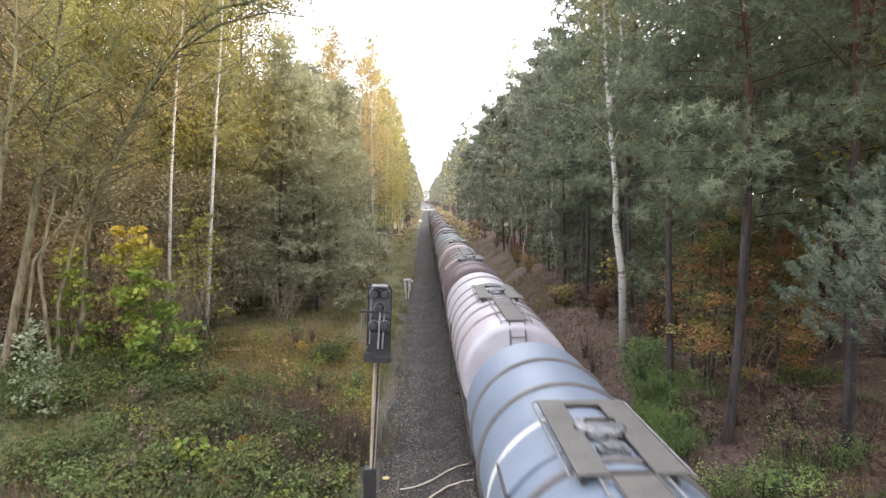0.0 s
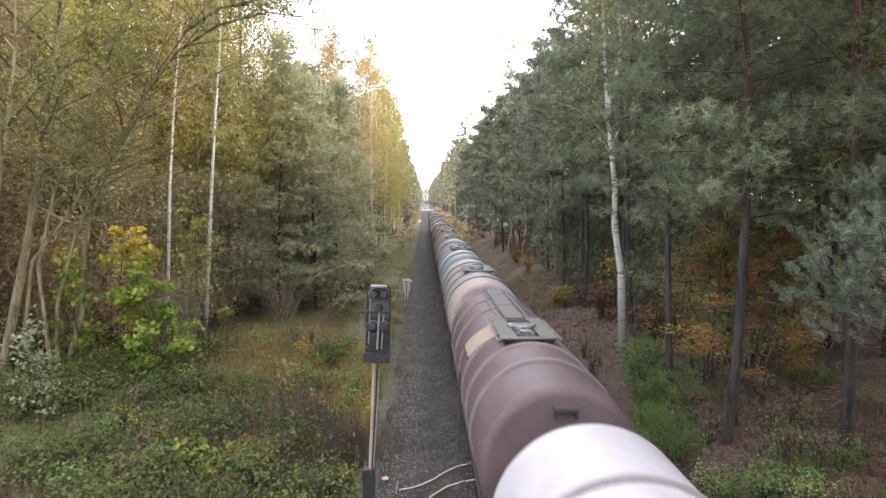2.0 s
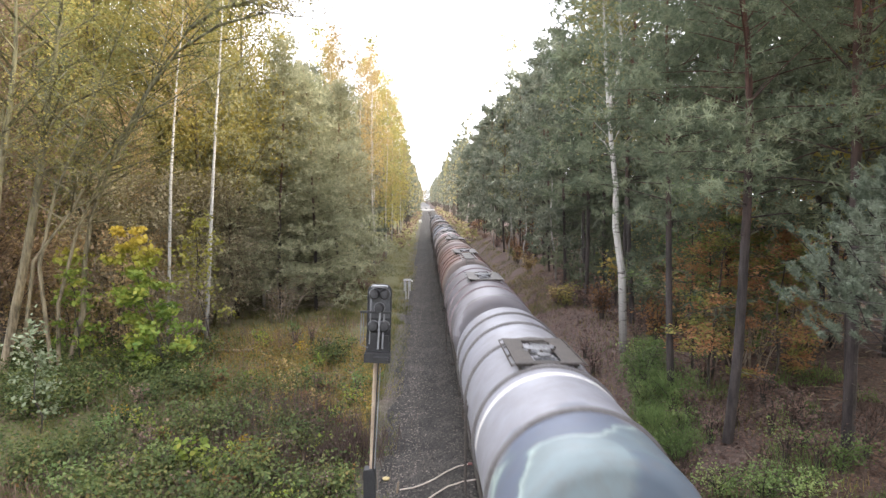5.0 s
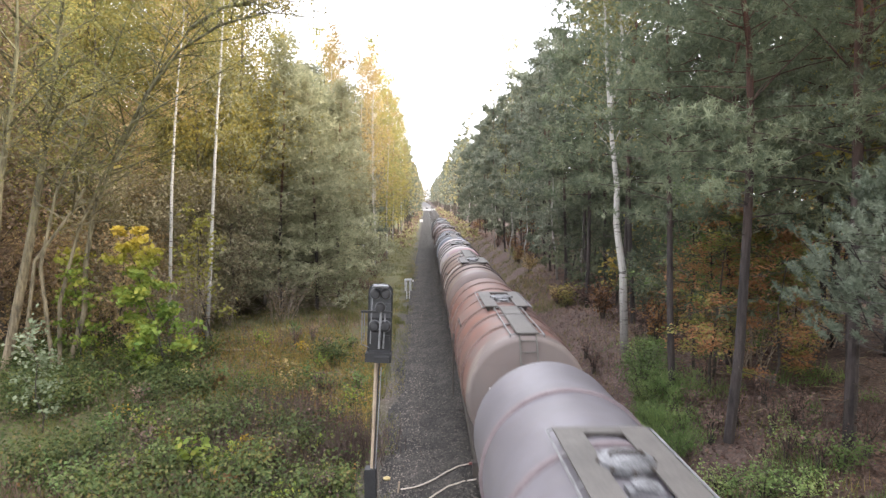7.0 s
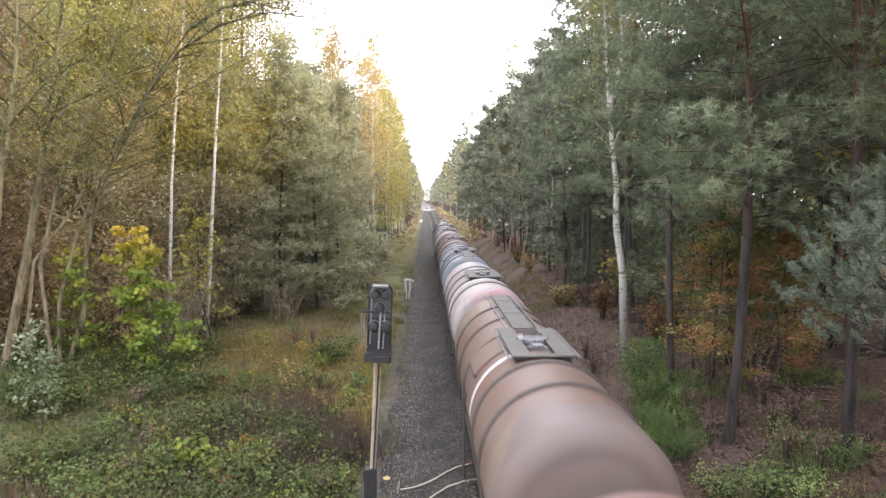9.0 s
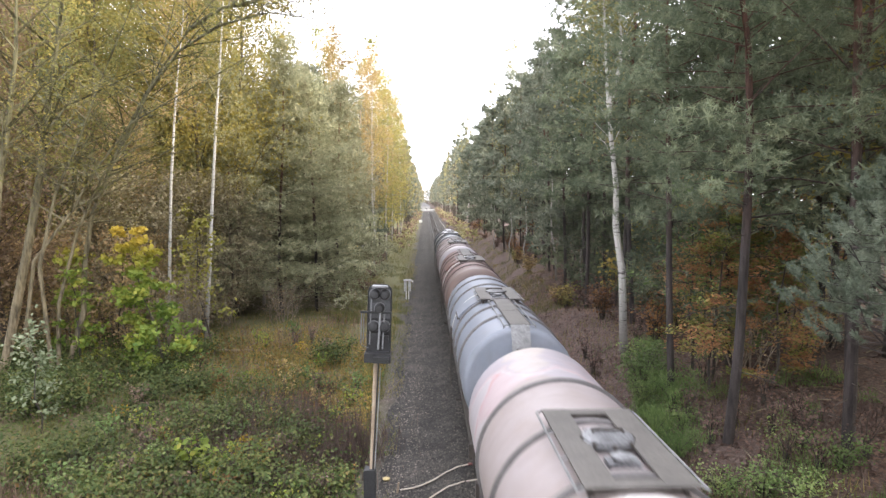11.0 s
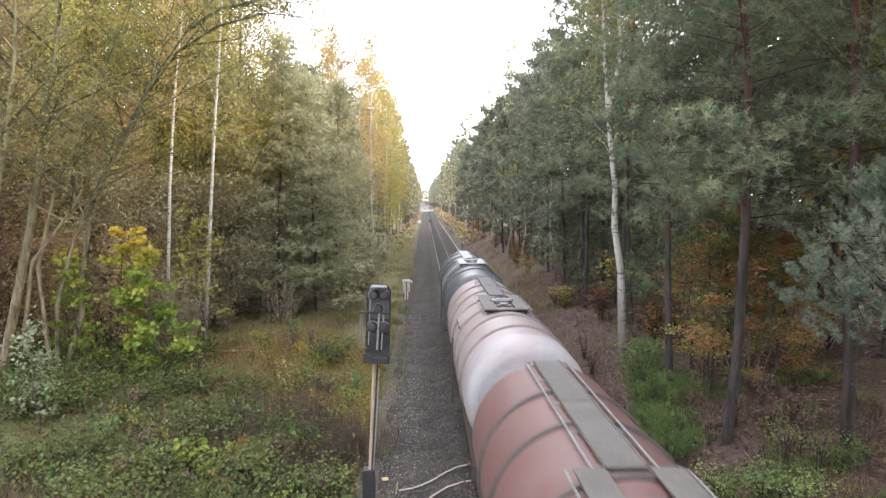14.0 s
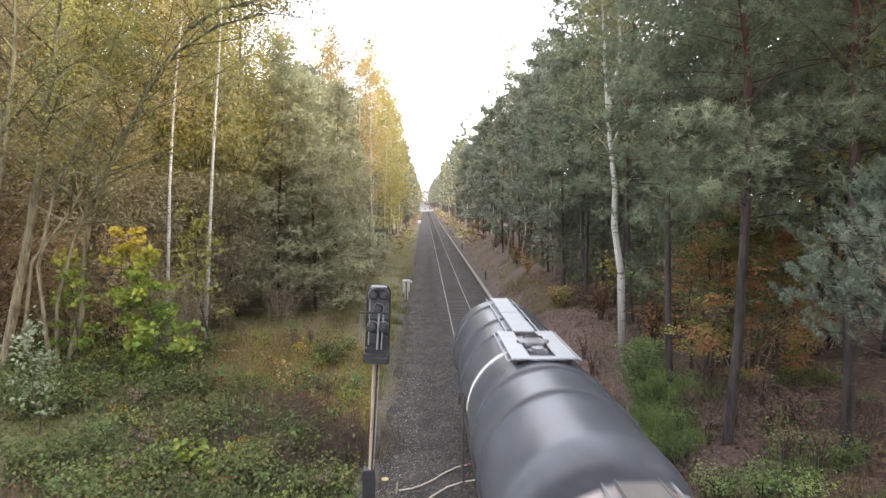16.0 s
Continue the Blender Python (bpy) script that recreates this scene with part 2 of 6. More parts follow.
WOOD = mottled("weathered_mast", [(0.3, (0.22, 0.16, 0.11)), (0.7, (0.46, 0.37, 0.28))], 3.0, 0.8, 0.3, 0.004)
SIGNAL_BLACK = mottled("signal_black", [(0.3, (0.012, 0.012, 0.013)), (0.7, (0.04, 0.04, 0.042))], 3.0, 0.6, 0.2, 0.003)
SIGNAL_GREY = mottled("signal_grey", [(0.3, (0.05, 0.052, 0.057)), (0.7, (0.125, 0.128, 0.135))], 3.0, 0.65, 0.2, 0.003)
SIGNAL_EDGE = mottled("pale_signal_edge", [(0.3, (0.13, 0.133, 0.14)), (0.7, (0.27, 0.275, 0.285))], 6.0, 0.55, 0.2, 0.003)
LENS = nodes_of("dark_lens", 0.08)[0]
LENS.node_tree.nodes["Principled BSDF"].inputs["Base Color"].default_value = (0.01, 0.01, 0.012, 1)
HOSE = mottled("dusty_hose", [(0.3, (0.36, 0.3, 0.24)), (0.7, (0.56, 0.5, 0.43))], 6.0, 0.7, 0.2, 0.003)
RED_PAINT = mottled("faded_red", [(0.3, (0.14, 0.05, 0.045)), (0.7, (0.24, 0.1, 0.09))], 6.0, 0.6, 0.2, 0.003)
YELLOW_PAINT = mottled("faded_yellow", [(0.3, (0.3, 0.22, 0.07)), (0.7, (0.48, 0.4, 0.2))], 6.0, 0.6, 0.2, 0.003)
PINE_BARK = bark("pine_bark", (0.046, 0.037, 0.035), (0.125, 0.052, 0.034), (5.0, 13.0))
DARK_BARK = bark("dark_bark", (0.06, 0.05, 0.042), (0.085, 0.07, 0.055), (0.0, 12.0))
BIRCH_BARK = bark("birch_bark", (0.16, 0.145, 0.13), (0.48, 0.46, 0.43), (0.1, 3.2), 2.6, (0.1, 0.085, 0.075))
MOSSY_BARK = bark("mossy_bark", (0.23, 0.185, 0.125), (0.12, 0.112, 0.062), (1.0, 10.0))
# tone patches stand in for lit bough tops and the dark gaps between
PINE_GREEN = foliage("pine_needles", [(0, (0.0674, 0.0857, 0.0549)), (0.5, (0.151, 0.179, 0.117)), (1, (0.302, 0.333, 0.213))], 0.6, 0.4, 0.7)
BLUE_PINE = foliage("bluish_pine_needles", [(0, (0.14, 0.178, 0.128)), (0.5, (0.245, 0.29, 0.215)), (1, (0.4, 0.44, 0.335))], 0.6, 0.35)
YOUNG_PINE = foliage("young_pine_needles", [(0, (0.18, 0.19, 0.119)), (0.5, (0.345, 0.348, 0.221)), (1, (0.538, 0.51, 0.339))], 0.6, 0.45, 0.55)
BIRCH_YELLOW = foliage("yellow_birch_leaves", [(0, (0.24, 0.17, 0.07)), (0.5, (0.41, 0.295, 0.125)), (1, (0.54, 0.42, 0.21))], 0.5, 0.5)
BIRCH_OLIVE = foliage("olive_birch_leaves", [(0, (0.16, 0.16, 0.065)), (0.5, (0.3, 0.28, 0.115)), (1, (0.46, 0.39, 0.18))], 0.6, 0.5)
OLIVE = foliage("olive_leaves", [(0.0, (0.127, 0.138, 0.0551)), (0.45, (0.233, 0.233, 0.0869)), (0.75, (0.382, 0.334, 0.111)), (1.0, (0.572, 0.424, 0.127))], 0.5, 0.62, 0.7, 0.55)
RUSSET = foliage("russet_leaves", [(0, (0.085, 0.045, 0.025)), (0.5, (0.2, 0.1, 0.046)), (1, (0.34, 0.2, 0.08))], 0.55, 0.4)
BROWN_LEAF = foliage("dry_brown_leaves", [(0, (0.0694, 0.0454, 0.0383)), (0.5, (0.165, 0.109, 0.0897)), (1, (0.323, 0.215, 0.172))], 0.7, 0.25)
MAPLE = foliage("maple_leaves", [(0, (0.1, 0.16, 0.03)), (0.6, (0.23, 0.29, 0.05)), (1, (0.46, 0.4, 0.08))], 0.5, 0.45)
GOLD = foliage("golden_leaves", [(0.0, (0.3, 0.2, 0.03)), (0.6, (0.5, 0.34, 0.04)), (1.0, (0.6, 0.42, 0.07))], 0.5, 0.45)
SILVER = foliage("silvery_leaves", [(0, (0.095, 0.12, 0.06)), (0.6, (0.18, 0.21, 0.125)), (1, (0.29, 0.31, 0.21))], 0.7, 0.3)
BUSH_GREEN = foliage("fresh_green_leaves", [(0, (0.0874, 0.14, 0.0504)), (0.6, (0.169, 0.239, 0.0851)), (1, (0.282, 0.335, 0.13))], 0.75, 0.4)
BRAMBLE = foliage("bramble_leaves", [(0, (0.0279, 0.0468, 0.0151)), (0.45, (0.079, 0.11, 0.0329)), (0.82, (0.158, 0.171, 0.0558)), (1, (0.262, 0.149, 0.0501))], 0.65, 0.35, 0.3, 0.5)
# greyed leaf tones of the far woods put distance haze into the colour
HAZED_FAR_PINE = foliage("hazed_far_pine_needles", [(0.0, (0.085, 0.095, 0.07)), (0.5, (0.15, 0.163, 0.12)), (1.0, (0.25, 0.26, 0.195))], 0.6, 0.3)
HAZED_FAR_OLIVE = foliage("hazed_far_olive_leaves", [(0.0, (0.14, 0.14, 0.07)), (0.5, (0.26, 0.24, 0.12)), (1.0, (0.42, 0.36, 0.18))], 0.6, 0.45)
HAZED_FAR_GOLD = foliage("hazed_far_golden_leaves", [(0.0, (0.24, 0.18, 0.08)), (0.5, (0.38, 0.3, 0.15)), (1.0, (0.5, 0.42, 0.24))], 0.6, 0.45)
DRY_BEECH = foliage("pale_dry_beech_leaves", [(0.0, (0.22, 0.16, 0.0935)), (0.5, (0.374, 0.275, 0.16)), (1.0, (0.528, 0.396, 0.22))], 0.65, 0.55)
YELLOW_OLIVE = foliage("yellow_olive_leaves", [(0, (0.18, 0.165, 0.05)), (0.5, (0.32, 0.275, 0.075)), (1, (0.48, 0.38, 0.11))], 0.5, 0.6)
HAZEL_GOLD = foliage("maple_top_leaves", [(0, (0.09, 0.165, 0.035)), (0.5, (0.23, 0.305, 0.058)), (1, (0.46, 0.44, 0.09))], 0.5, 0.45, top=(4.5, 6.1, (0.54, 0.41, 0.07)))
LITTER_LEAF = foliage("fallen_leaves", [(0, (0.06, 0.036, 0.029)), (0.5, (0.15, 0.094, 0.075)), (1, (0.3, 0.195, 0.15))], 0.7, 0.25)
DEAD_STALK = foliage("dead_stalks", [(0, (0.05, 0.034, 0.03)), (0.5, (0.11, 0.078, 0.068)), (1, (0.2, 0.145, 0.12))], 0.7, 0.2)
GREY_OLIVE = foliage("grey_olive_leaves", [(0, (0.161, 0.149, 0.0978)), (0.5, (0.31, 0.276, 0.184)), (1, (0.483, 0.425, 0.276))], 0.6, 0.5)
RUST_HERB = foliage("golden_rust_herbs", [(0, (0.14, 0.08, 0.03)), (0.5, (0.31, 0.21, 0.06)), (1, (0.47, 0.35, 0.1))], 0.6, 0.4)
# pine needles paled and greyed, with distance haze put into the colour
HAZED_PINE = foliage("hazed_pine_needles", [(0, (0.085, 0.1, 0.074)), (0.5, (0.17, 0.188, 0.14)), (1, (0.3, 0.32, 0.24))], 0.6, 0.36, 0.65)
DARK_RUSSET = foliage("dark_russet_leaves", [(0, (0.12, 0.088, 0.06)), (0.5, (0.24, 0.175, 0.118)), (1, (0.38, 0.285, 0.19))], 0.6, 0.55)
TWIG_BARK = bark("twig_bark", (0.253, 0.209, 0.165), (0.319, 0.27, 0.209), (0.0, 4.0))
HAZEL = foliage("hazel_leaves", [(0, (0.2, 0.22, 0.05)), (0.5, (0.36, 0.35, 0.08)), (1, (0.52, 0.44, 0.12))], 0.5, 0.5)
TURNING = foliage("turning_leaves", [(0, (0.133, 0.189, 0.0528)), (0.35, (0.296, 0.288, 0.0876)), (0.55, (0.356, 0.181, 0.0953)), (1, (0.474, 0.258, 0.13))], 0.55, 0.45, 0.85, 1.1)
HERB_GREEN = foliage("herb_leaves", [(0, (0.0278, 0.0557, 0.0157)), (0.5, (0.0858, 0.132, 0.035)), (1, (0.196, 0.231, 0.0655))], 0.6, 0.4, 0.3, 0.5)
GRASS = foliage("autumn_grass", [(0, (0.075, 0.1, 0.028)), (0.5, (0.17, 0.166, 0.058)), (1, (0.38, 0.29, 0.125))], 0.6, 0.4)

# ---- mesh building ----
class Solid:
    """Collects corners and faces of one mesh."""

    def __init__(self):
        self.v, self.f = [], []

    def add(self, verts, faces):
        k = len(self.v)
        self.v += [tuple(p) for p in verts]
        self.f += [tuple(i + k for i in q) for q in faces]
        return self

    def box(self, x0, x1, y0, y1, z0, z1, c=0.0):
        """A box; c: chamfer of its upper long edges."""
        if c:
            p = [(x0, z0), (x1, z0), (x1, z1 - c), (x1 - c, z1), (x0 + c, z1), (x0, z1 - c)]
        else:
            p = [(x0, z0), (x1, z0), (x1, z1), (x0, z1)]
        n = len(p)
        verts = [(x, y0, z) for x, z in p] + [(x, y1, z) for x, z in p]
        faces = [(i, (i + 1) % n, n + (i + 1) % n, n + i) for i in range(n)]
        return self.add(verts, faces + [tuple(range(n))[::-1], tuple(range(n, 2 * n))])

    def path(self, pts, radii, n=8, caps=True):
        """A tube of changing thickness along points."""
        pts = [Vector(p) for p in pts]
        if not hasattr(radii, "__len__"):
            radii = [radii] * len(pts)
        verts, faces = [], []
        side = None
        for k, p in enumerate(pts):
            d = (pts[min(k + 1, len(pts) - 1)] - pts[max(k - 1, 0)]).normalized()
            if side is None:
                side = d.orthogonal().normalized()
            side = (side - d * side.dot(d)).normalized()
            other = d.cross(side)
            for i in range(n):
                a = 2 * math.pi * i / n
                verts.append(p + (side * math.cos(a) + other * math.sin(a)) * radii[k])
        for k in range(len(pts) - 1):
            for i in range(n):
                j = (i + 1) % n
                faces.append((k * n + i, k * n + j, (k + 1) * n + j, (k + 1) * n + i))
        if caps:
            faces += [tuple(range(n))[::-1], tuple((len(pts) - 1) * n + i for i in range(n))]
        return self.add(verts, faces)

    def lathe(self, profile, centre, n=40, axis="y", a0=0.0, a1=360.0):
        """Turns (along, radius) pairs round an axis through centre; part of a turn leaves it open."""
        full = a1 - a0 >= 360
        m = n if full else n + 1
        verts, faces = [], []
        for s, r in profile:
            for i in range(m):
                a = radians(a0 + (a1 - a0) * i / n)
                c, d = r * math.cos(a), r * math.sin(a)
                verts.append((centre[0] + c, centre[1] + s, centre[2] + d) if axis == "y" else
                             (centre[0] + s, centre[1] + c, centre[2] + d) if axis == "x" else
                             (centre[0] + c, centre[1] + d, centre[2] + s))
        for k in range(len(profile) - 1):
            for i in range(n):
                j = (i + 1) % m
                faces.append((k * m + i, k * m + j, (k + 1) * m + j, (k + 1) * m + i))
        return self.add(verts, faces)

    def mesh(self, name, material, smooth=35):
        me = bpy.data.meshes.new(name)
        me.from_pydata(self.v, [], self.f)
        bm = bmesh.new()
        bm.from_mesh(me)
        bmesh.ops.recalc_face_normals(bm, faces=bm.faces)
        bm.to_mesh(me)
        bm.free()
        me.materials.append(material)
        if smooth:
            me.shade_smooth()
            me.set_sharp_from_angle(angle=radians(smooth))
        return me


def part(name, solid, material, parent, label="", smooth=35):
    ob = new(name, solid.mesh(name, material, smooth))
    ob.parent = parent
    return tagged(ob, label)


def holder(name, label, category, group="", kind=""):
    ob = new(name)
    ob.empty_display_size = 0.3
    return tagged(ob, label, category, group, kind)


def mesh_np(name, verts, loops, sizes, material):
    """A mesh from arrays: corners, corner indices in face order, corners per face."""
    me = bpy.data.meshes.new(name)
    verts, loops, sizes = np.asarray(verts, np.float32), np.asarray(loops, np.int32), np.asarray(sizes, np.int32)
    me.vertices.add(len(verts))
    me.vertices.foreach_set("co", verts.ravel())
    me.loops.add(len(loops))
    me.loops.foreach_set("vertex_index", loops)
    me.polygons.add(len(sizes))
    starts = np.zeros(len(sizes), np.int32)
    starts[1:] = np.cumsum(sizes)[:-1]
    me.polygons.foreach_set("loop_start", starts)
    me.update(calc_edges=True)
    me.validate()
    me.materials.append(material)
    return me


# ---- ground ----
PROFILE_X = [-900, -60, -22, -12, -6, -3.2, -1.6, -1.0, 5.2, 5.6, 6.6, 8.2, 12, 40, 900]
PROFILE_Z = [1.5, 0.6, 0.2, 0.0, -0.25, -0.5, -0.5, -0.42, -0.42, -0.15, 0.55, 1.5, 2.0, 2.6, 3.5]


def ground_z(x, y):
    z = float(np.interp(x, PROFILE_X, PROFILE_Z))
    away = min(1.0, max(0.0, (abs(x - 2.1) - 3.3) / 2.5))
    if away:
        z += away * (0.16 * noise.noise((x * 0.35, y * 0.35, 1.7)) + 0.28 * noise.noise((x * 0.09, y * 0.09, 7.1)))
    return z


def build_ground():
    xs = sorted(set([-900, -500, -250, -120, -80] + list(np.arange(-60, -20, 2.0)) + list(np.arange(-20, 16, 0.5)) + list(np.arange(16, 60, 2.0)) + [80, 120, 250, 500, 900]))
    ys = sorted(set([-900, -400, -200] + list(np.arange(-160, 4, 8.0)) + list(np.arange(4, 70, 0.6)) + list(np.arange(70, 240, 4.0)) + list(np.arange(240, 900, 40.0)) + [1200, 1800, 2500]))
    v = [(x, y, ground_z(x, y)) for y in ys for x in xs]
    n = len(xs)
    f = [(j * n + i, j * n + i + 1, (j + 1) * n + i + 1, (j + 1) * n + i) for j in range(len(ys) - 1) for i in range(n - 1)]
    s = Solid().add(v, f)
    g = new("ground", s.mesh("ground", GROUND, 180))
    tagged(g, "forest ground with leaf litter, moss and rough grass", "ground", kind="structure")


build_ground()

# ---- track ----
TRACK_X = 2.4
SPEED = 9.42  # metres a second
track = holder("track", "single railway line on dark stone ballast", "railway track", kind="structure")


def bed_z(x):
    return float(np.interp(x - TRACK_X, [-3.75, -3.1, -2.0, -1.45, -1.1, -0.95, 0.95, 1.1, 1.45, 2.0, 2.75], [-0.47, -0.33, -0.28, -0.06, -0.055, -0.1, -0.1, -0.055, -0.06, -0.24, -0.4]))


def build_track():
    cut = [-3.75, -3.4, -3.1, -2.6, -2.3, -2.0, -1.7, -1.45, -1.25, -1.1, -0.95, -0.5, 0, 0.5, 0.95, 1.1, 1.25, 1.45, 1.7, 2.0, 2.4, 2.75]
    ys = list(np.arange(-160, 8, 6.0)) + list(np.arange(8, 60, 0.5)) + list(np.arange(60, 401, 4.0))
    v = [(TRACK_X + c + (0.35 * noise.noise((y * 0.5, 3, 0)) if k == 0 else 0), y,
          bed_z(TRACK_X + c) + 0.02 * noise.noise((c * 3, y * 1.5, 5))) for y in ys for k, c in enumerate(cut)]
    n = len(cut)
    f = [(j * n + i, j * n + i + 1, (j + 1) * n + i + 1, (j + 1) * n + i) for j in range(len(ys) - 1) for i in range(n - 1)]
    part("ballast_bed", Solid().add(v, f), GRAVEL, track, "dark grey ballast bed", 60)
    for side in (-1, 1):
        x = TRACK_X + side * 0.7535
        web = Solid().add([(x + a, y, z) for y in (-160, 400) for a, z in ((-0.07, -0.16), (0.07, -0.16), (0.07, -0.145), (0.01, -0.13), (0.01, -0.045), (0.036, -0.035), (0.036, -0.004), (-0.036, -0.004), (-0.036, -0.035), (-0.01, -0.045), (-0.01, -0.13), (-0.07, -0.145))],
                          [(i, (i + 1) % 12, 12 + (i + 1) % 12, 12 + i) for i in range(12)])
        rail = part("rail", web, RUST, track, "rusty rail with a polished head")
        part("rail_head", Solid().box(x - 0.033, x + 0.033, -160, 400, -0.003, 0.003), RAIL_STEEL, rail, "polished running surface")


build_track()

# ---- the tank wagons ----
TANK_R, TANK_Z = 1.462, 2.83
DECK_Z = 4.36
WHEEL_R = 0.46


def tank_body(length, knuckle):
    """The shell with its two shallow dishes; knuckle: the radius of the turn between them."""
    h, r1 = length / 2, TANK_R - knuckle
    prof = [(-h - knuckle - 0.16 * (1 - q * q), max(0.002, r1 * q)) for q in (0, 0.2, 0.4, 0.6, 0.8, 0.92)]
    prof += [(-h - knuckle * math.cos(radians(a)), r1 + knuckle * math.sin(radians(a))) for a in range(0, 91, 10)]
    n = len(prof)
    prof += [(s, TANK_R) for s in np.linspace(-h + 0.02, h - 0.02, 10)]
    prof += [(-s, r) for s, r in reversed(prof[:n])]
    return Solid().lathe(prof, (0, 0, TANK_Z), 64)


def band(y, w=0.065, lift=0.055, a0=0.0, a1=360.0):
    p = [(y - w, TANK_R - 0.005), (y - w * 0.7, TANK_R + lift), (y + w * 0.7, TANK_R + lift), (y + w, TANK_R - 0.005)]
    return Solid().lathe(p, (0, 0, TANK_Z), 56, "y", a0, a1)


def wheelset_solid():
    s = Solid()
    for side in (-1, 1):
        x = side * 0.75
        out = side * 0.07
        s.lathe([(x - out * 1.6, 0.10), (x - out * 0.6, 0.12), (x - out * 0.5, 0.36), (x - out, 0.40), (x - out, WHEEL_R + 0.028), (x - out * 0.55, WHEEL_R + 0.028),
                 (x - out * 0.3, WHEEL_R), (x + out, WHEEL_R - 0.006), (x + out, 0.38), (x + out * 0.2, 0.34), (x + out * 0.3, 0.13), (x + out * 1.3, 0.09), (x + out * 1.3, 0.0)], (0, 0, 0), 24, "x")
        for k in range(5):
            a = 2 * math.pi * k / 5
            s.path([(x + out * 0.25, 0.22 * math.cos(a), 0.22 * math.sin(a)), (x + out * 0.62, 0.22 * math.cos(a), 0.22 * math.sin(a))], 0.03, 6)
    s.path([(-1.0, 0, 0), (1.0, 0, 0)], 0.075, 12)
    return s


WHEELSET = wheelset_solid().mesh("wheelset", RUST)


def bogie_solid():
    s = Solid()
    for side in (-1, 1):
        x = side * 1.0
        s.add([(x + dx, y, z) for dx in (-0.06, 0.06) for y, z in ((-1.25, 0.36), (-1.25, 0.62), (-0.7, 0.68), (0.7, 0.68), (1.25, 0.62), (1.25, 0.36), (0.75, 0.36), (0.4, 0.30), (-0.4, 0.30), (-0.75, 0.36))],
              [(i, (i + 1) % 10, 10 + (i + 1) % 10, 10 + i) for i in range(10)] + [tuple(range(10)), tuple(range(10, 20))])
        for y in (-0.9, 0.9):
            s.box(x - 0.12, x + 0.12, y - 0.17, y + 0.17, 0.30, 0.62)
        for y in (-0.22, 0, 0.22):
            s.path([(x, y, 0.34), (x, y, 0.6)], 0.085, 8)
    s.box(-1.1, 1.1, -0.2, 0.2, 0.55, 0.78)
    s.box(-0.3, 0.3, -0.3, 0.3, 0.78, 0.92)
    return s


BOGIE = bogie_solid().mesh("bogie", UNDERFRAME)


def buffer_mesh():
    return Solid().lathe([(0, 0.0), (0, 0.16), (0.06, 0.16), (0.08, 0.11), (0.34, 0.11), (0.36, 0.075), (0.58, 0.075), (0.60, 0.20), (0.625, 0.225), (0.645, 0.2), (0.65, 0.0)], (0, 0, 0), 20).mesh("buffer", UNDERFRAME)


BUFFER = buffer_mesh()


def deck(wagon, p0, p1, metal, ends):
    """The platform round the manhole, with kick rails, and the manhole itself."""
    mid = (p0 + p1) / 2
    pf = holder("platform", "", "")
    pf.parent = wagon
    for side in (-1, 1):
        a, b = sorted((side * 0.27, side * 0.655))
        part("deck_plate", Solid().box(a, b, p0, p1, DECK_Z - 0.03, DECK_Z), metal, pf)
        rail = Solid()
        x = side * 0.735
        rail.path([(x, p0, DECK_Z - 0.05), (x, p1, DECK_Z - 0.05)], 0.018, 6)
        for y in np.linspace(p0 + 0.02, p1 - 0.02, 4):
            rail.path([(side * 0.655, y, DECK_Z - 0.015), (x, y, DECK_Z - 0.05)], 0.018, 6)
        part("kick_rail", rail, PIPE if metal is GRATING else metal, pf)
    for y in ends:
        w = 0.2 if y < mid else -0.2
        a, b = sorted((y, y + w))
        part("deck_plate", Solid().box(-0.268, 0.268, a, b, DECK_Z - 0.035, DECK_Z - 0.004), metal, pf)
    for y in (p0 + 0.15, p1 - 0.15):
        legs = Solid().box(-0.62, 0.62, y - 0.03, y + 0.03, DECK_Z - 0.10, DECK_Z - 0.032)
        for x in (-0.55, 0.55):
            legs.box(x - 0.03, x + 0.03, y - 0.03, y + 0.03, DECK_Z - 0.32, DECK_Z - 0.09)
        part("bracket", legs, UNDERFRAME, pf)
    hatch = part("manhole", Solid().lathe([(4.05, 0.30), (4.33, 0.30), (4.33, 0.35), (4.36, 0.35)], (0, mid + 0.1, 0), 28, "z"), HATCH, wagon)
    part("lid", Solid().lathe([(4.36, 0.34), (4.41, 0.33), (4.45, 0.22), (4.47, 0.002)], (0, mid + 0.1, 0), 28, "z"), HATCH, hatch)
    clamps = Solid()
    for k in range(8):
        a = 2 * math.pi * k / 8
        clamps.box(0.33 * math.cos(a) - 0.025, 0.33 * math.cos(a) + 0.025, mid + 0.1 + 0.33 * math.sin(a) - 0.025, mid + 0.1 + 0.33 * math.sin(a) + 0.025, 4.32, 4.41)
    clamps.path([(-0.2, mid + 0.1, 4.49), (0.2, mid + 0.1, 4.49)], 0.02, 6)
    clamps.path([(-0.2, mid + 0.1, 4.33), (-0.2, mid + 0.1, 4.49)], 0.02, 6).path([(0.2, mid + 0.1, 4.33), (0.2, mid + 0.1, 4.49)], 0.02, 6)
    tagged(part("clamp_ring", clamps, UNDERFRAME, hatch), kind="stuff")
    valve = Solid().lathe([(4.1, 0.11), (4.36, 0.11), (4.37, 0.14), (4.40, 0.14), (4.42, 0.002)], (0, mid - 0.55, 0), 18, "z").box(-0.2, 0.2, mid - 0.66, mid - 0.44, 4.2, 4.35)
    part("valve", valve, HATCH, wagon)


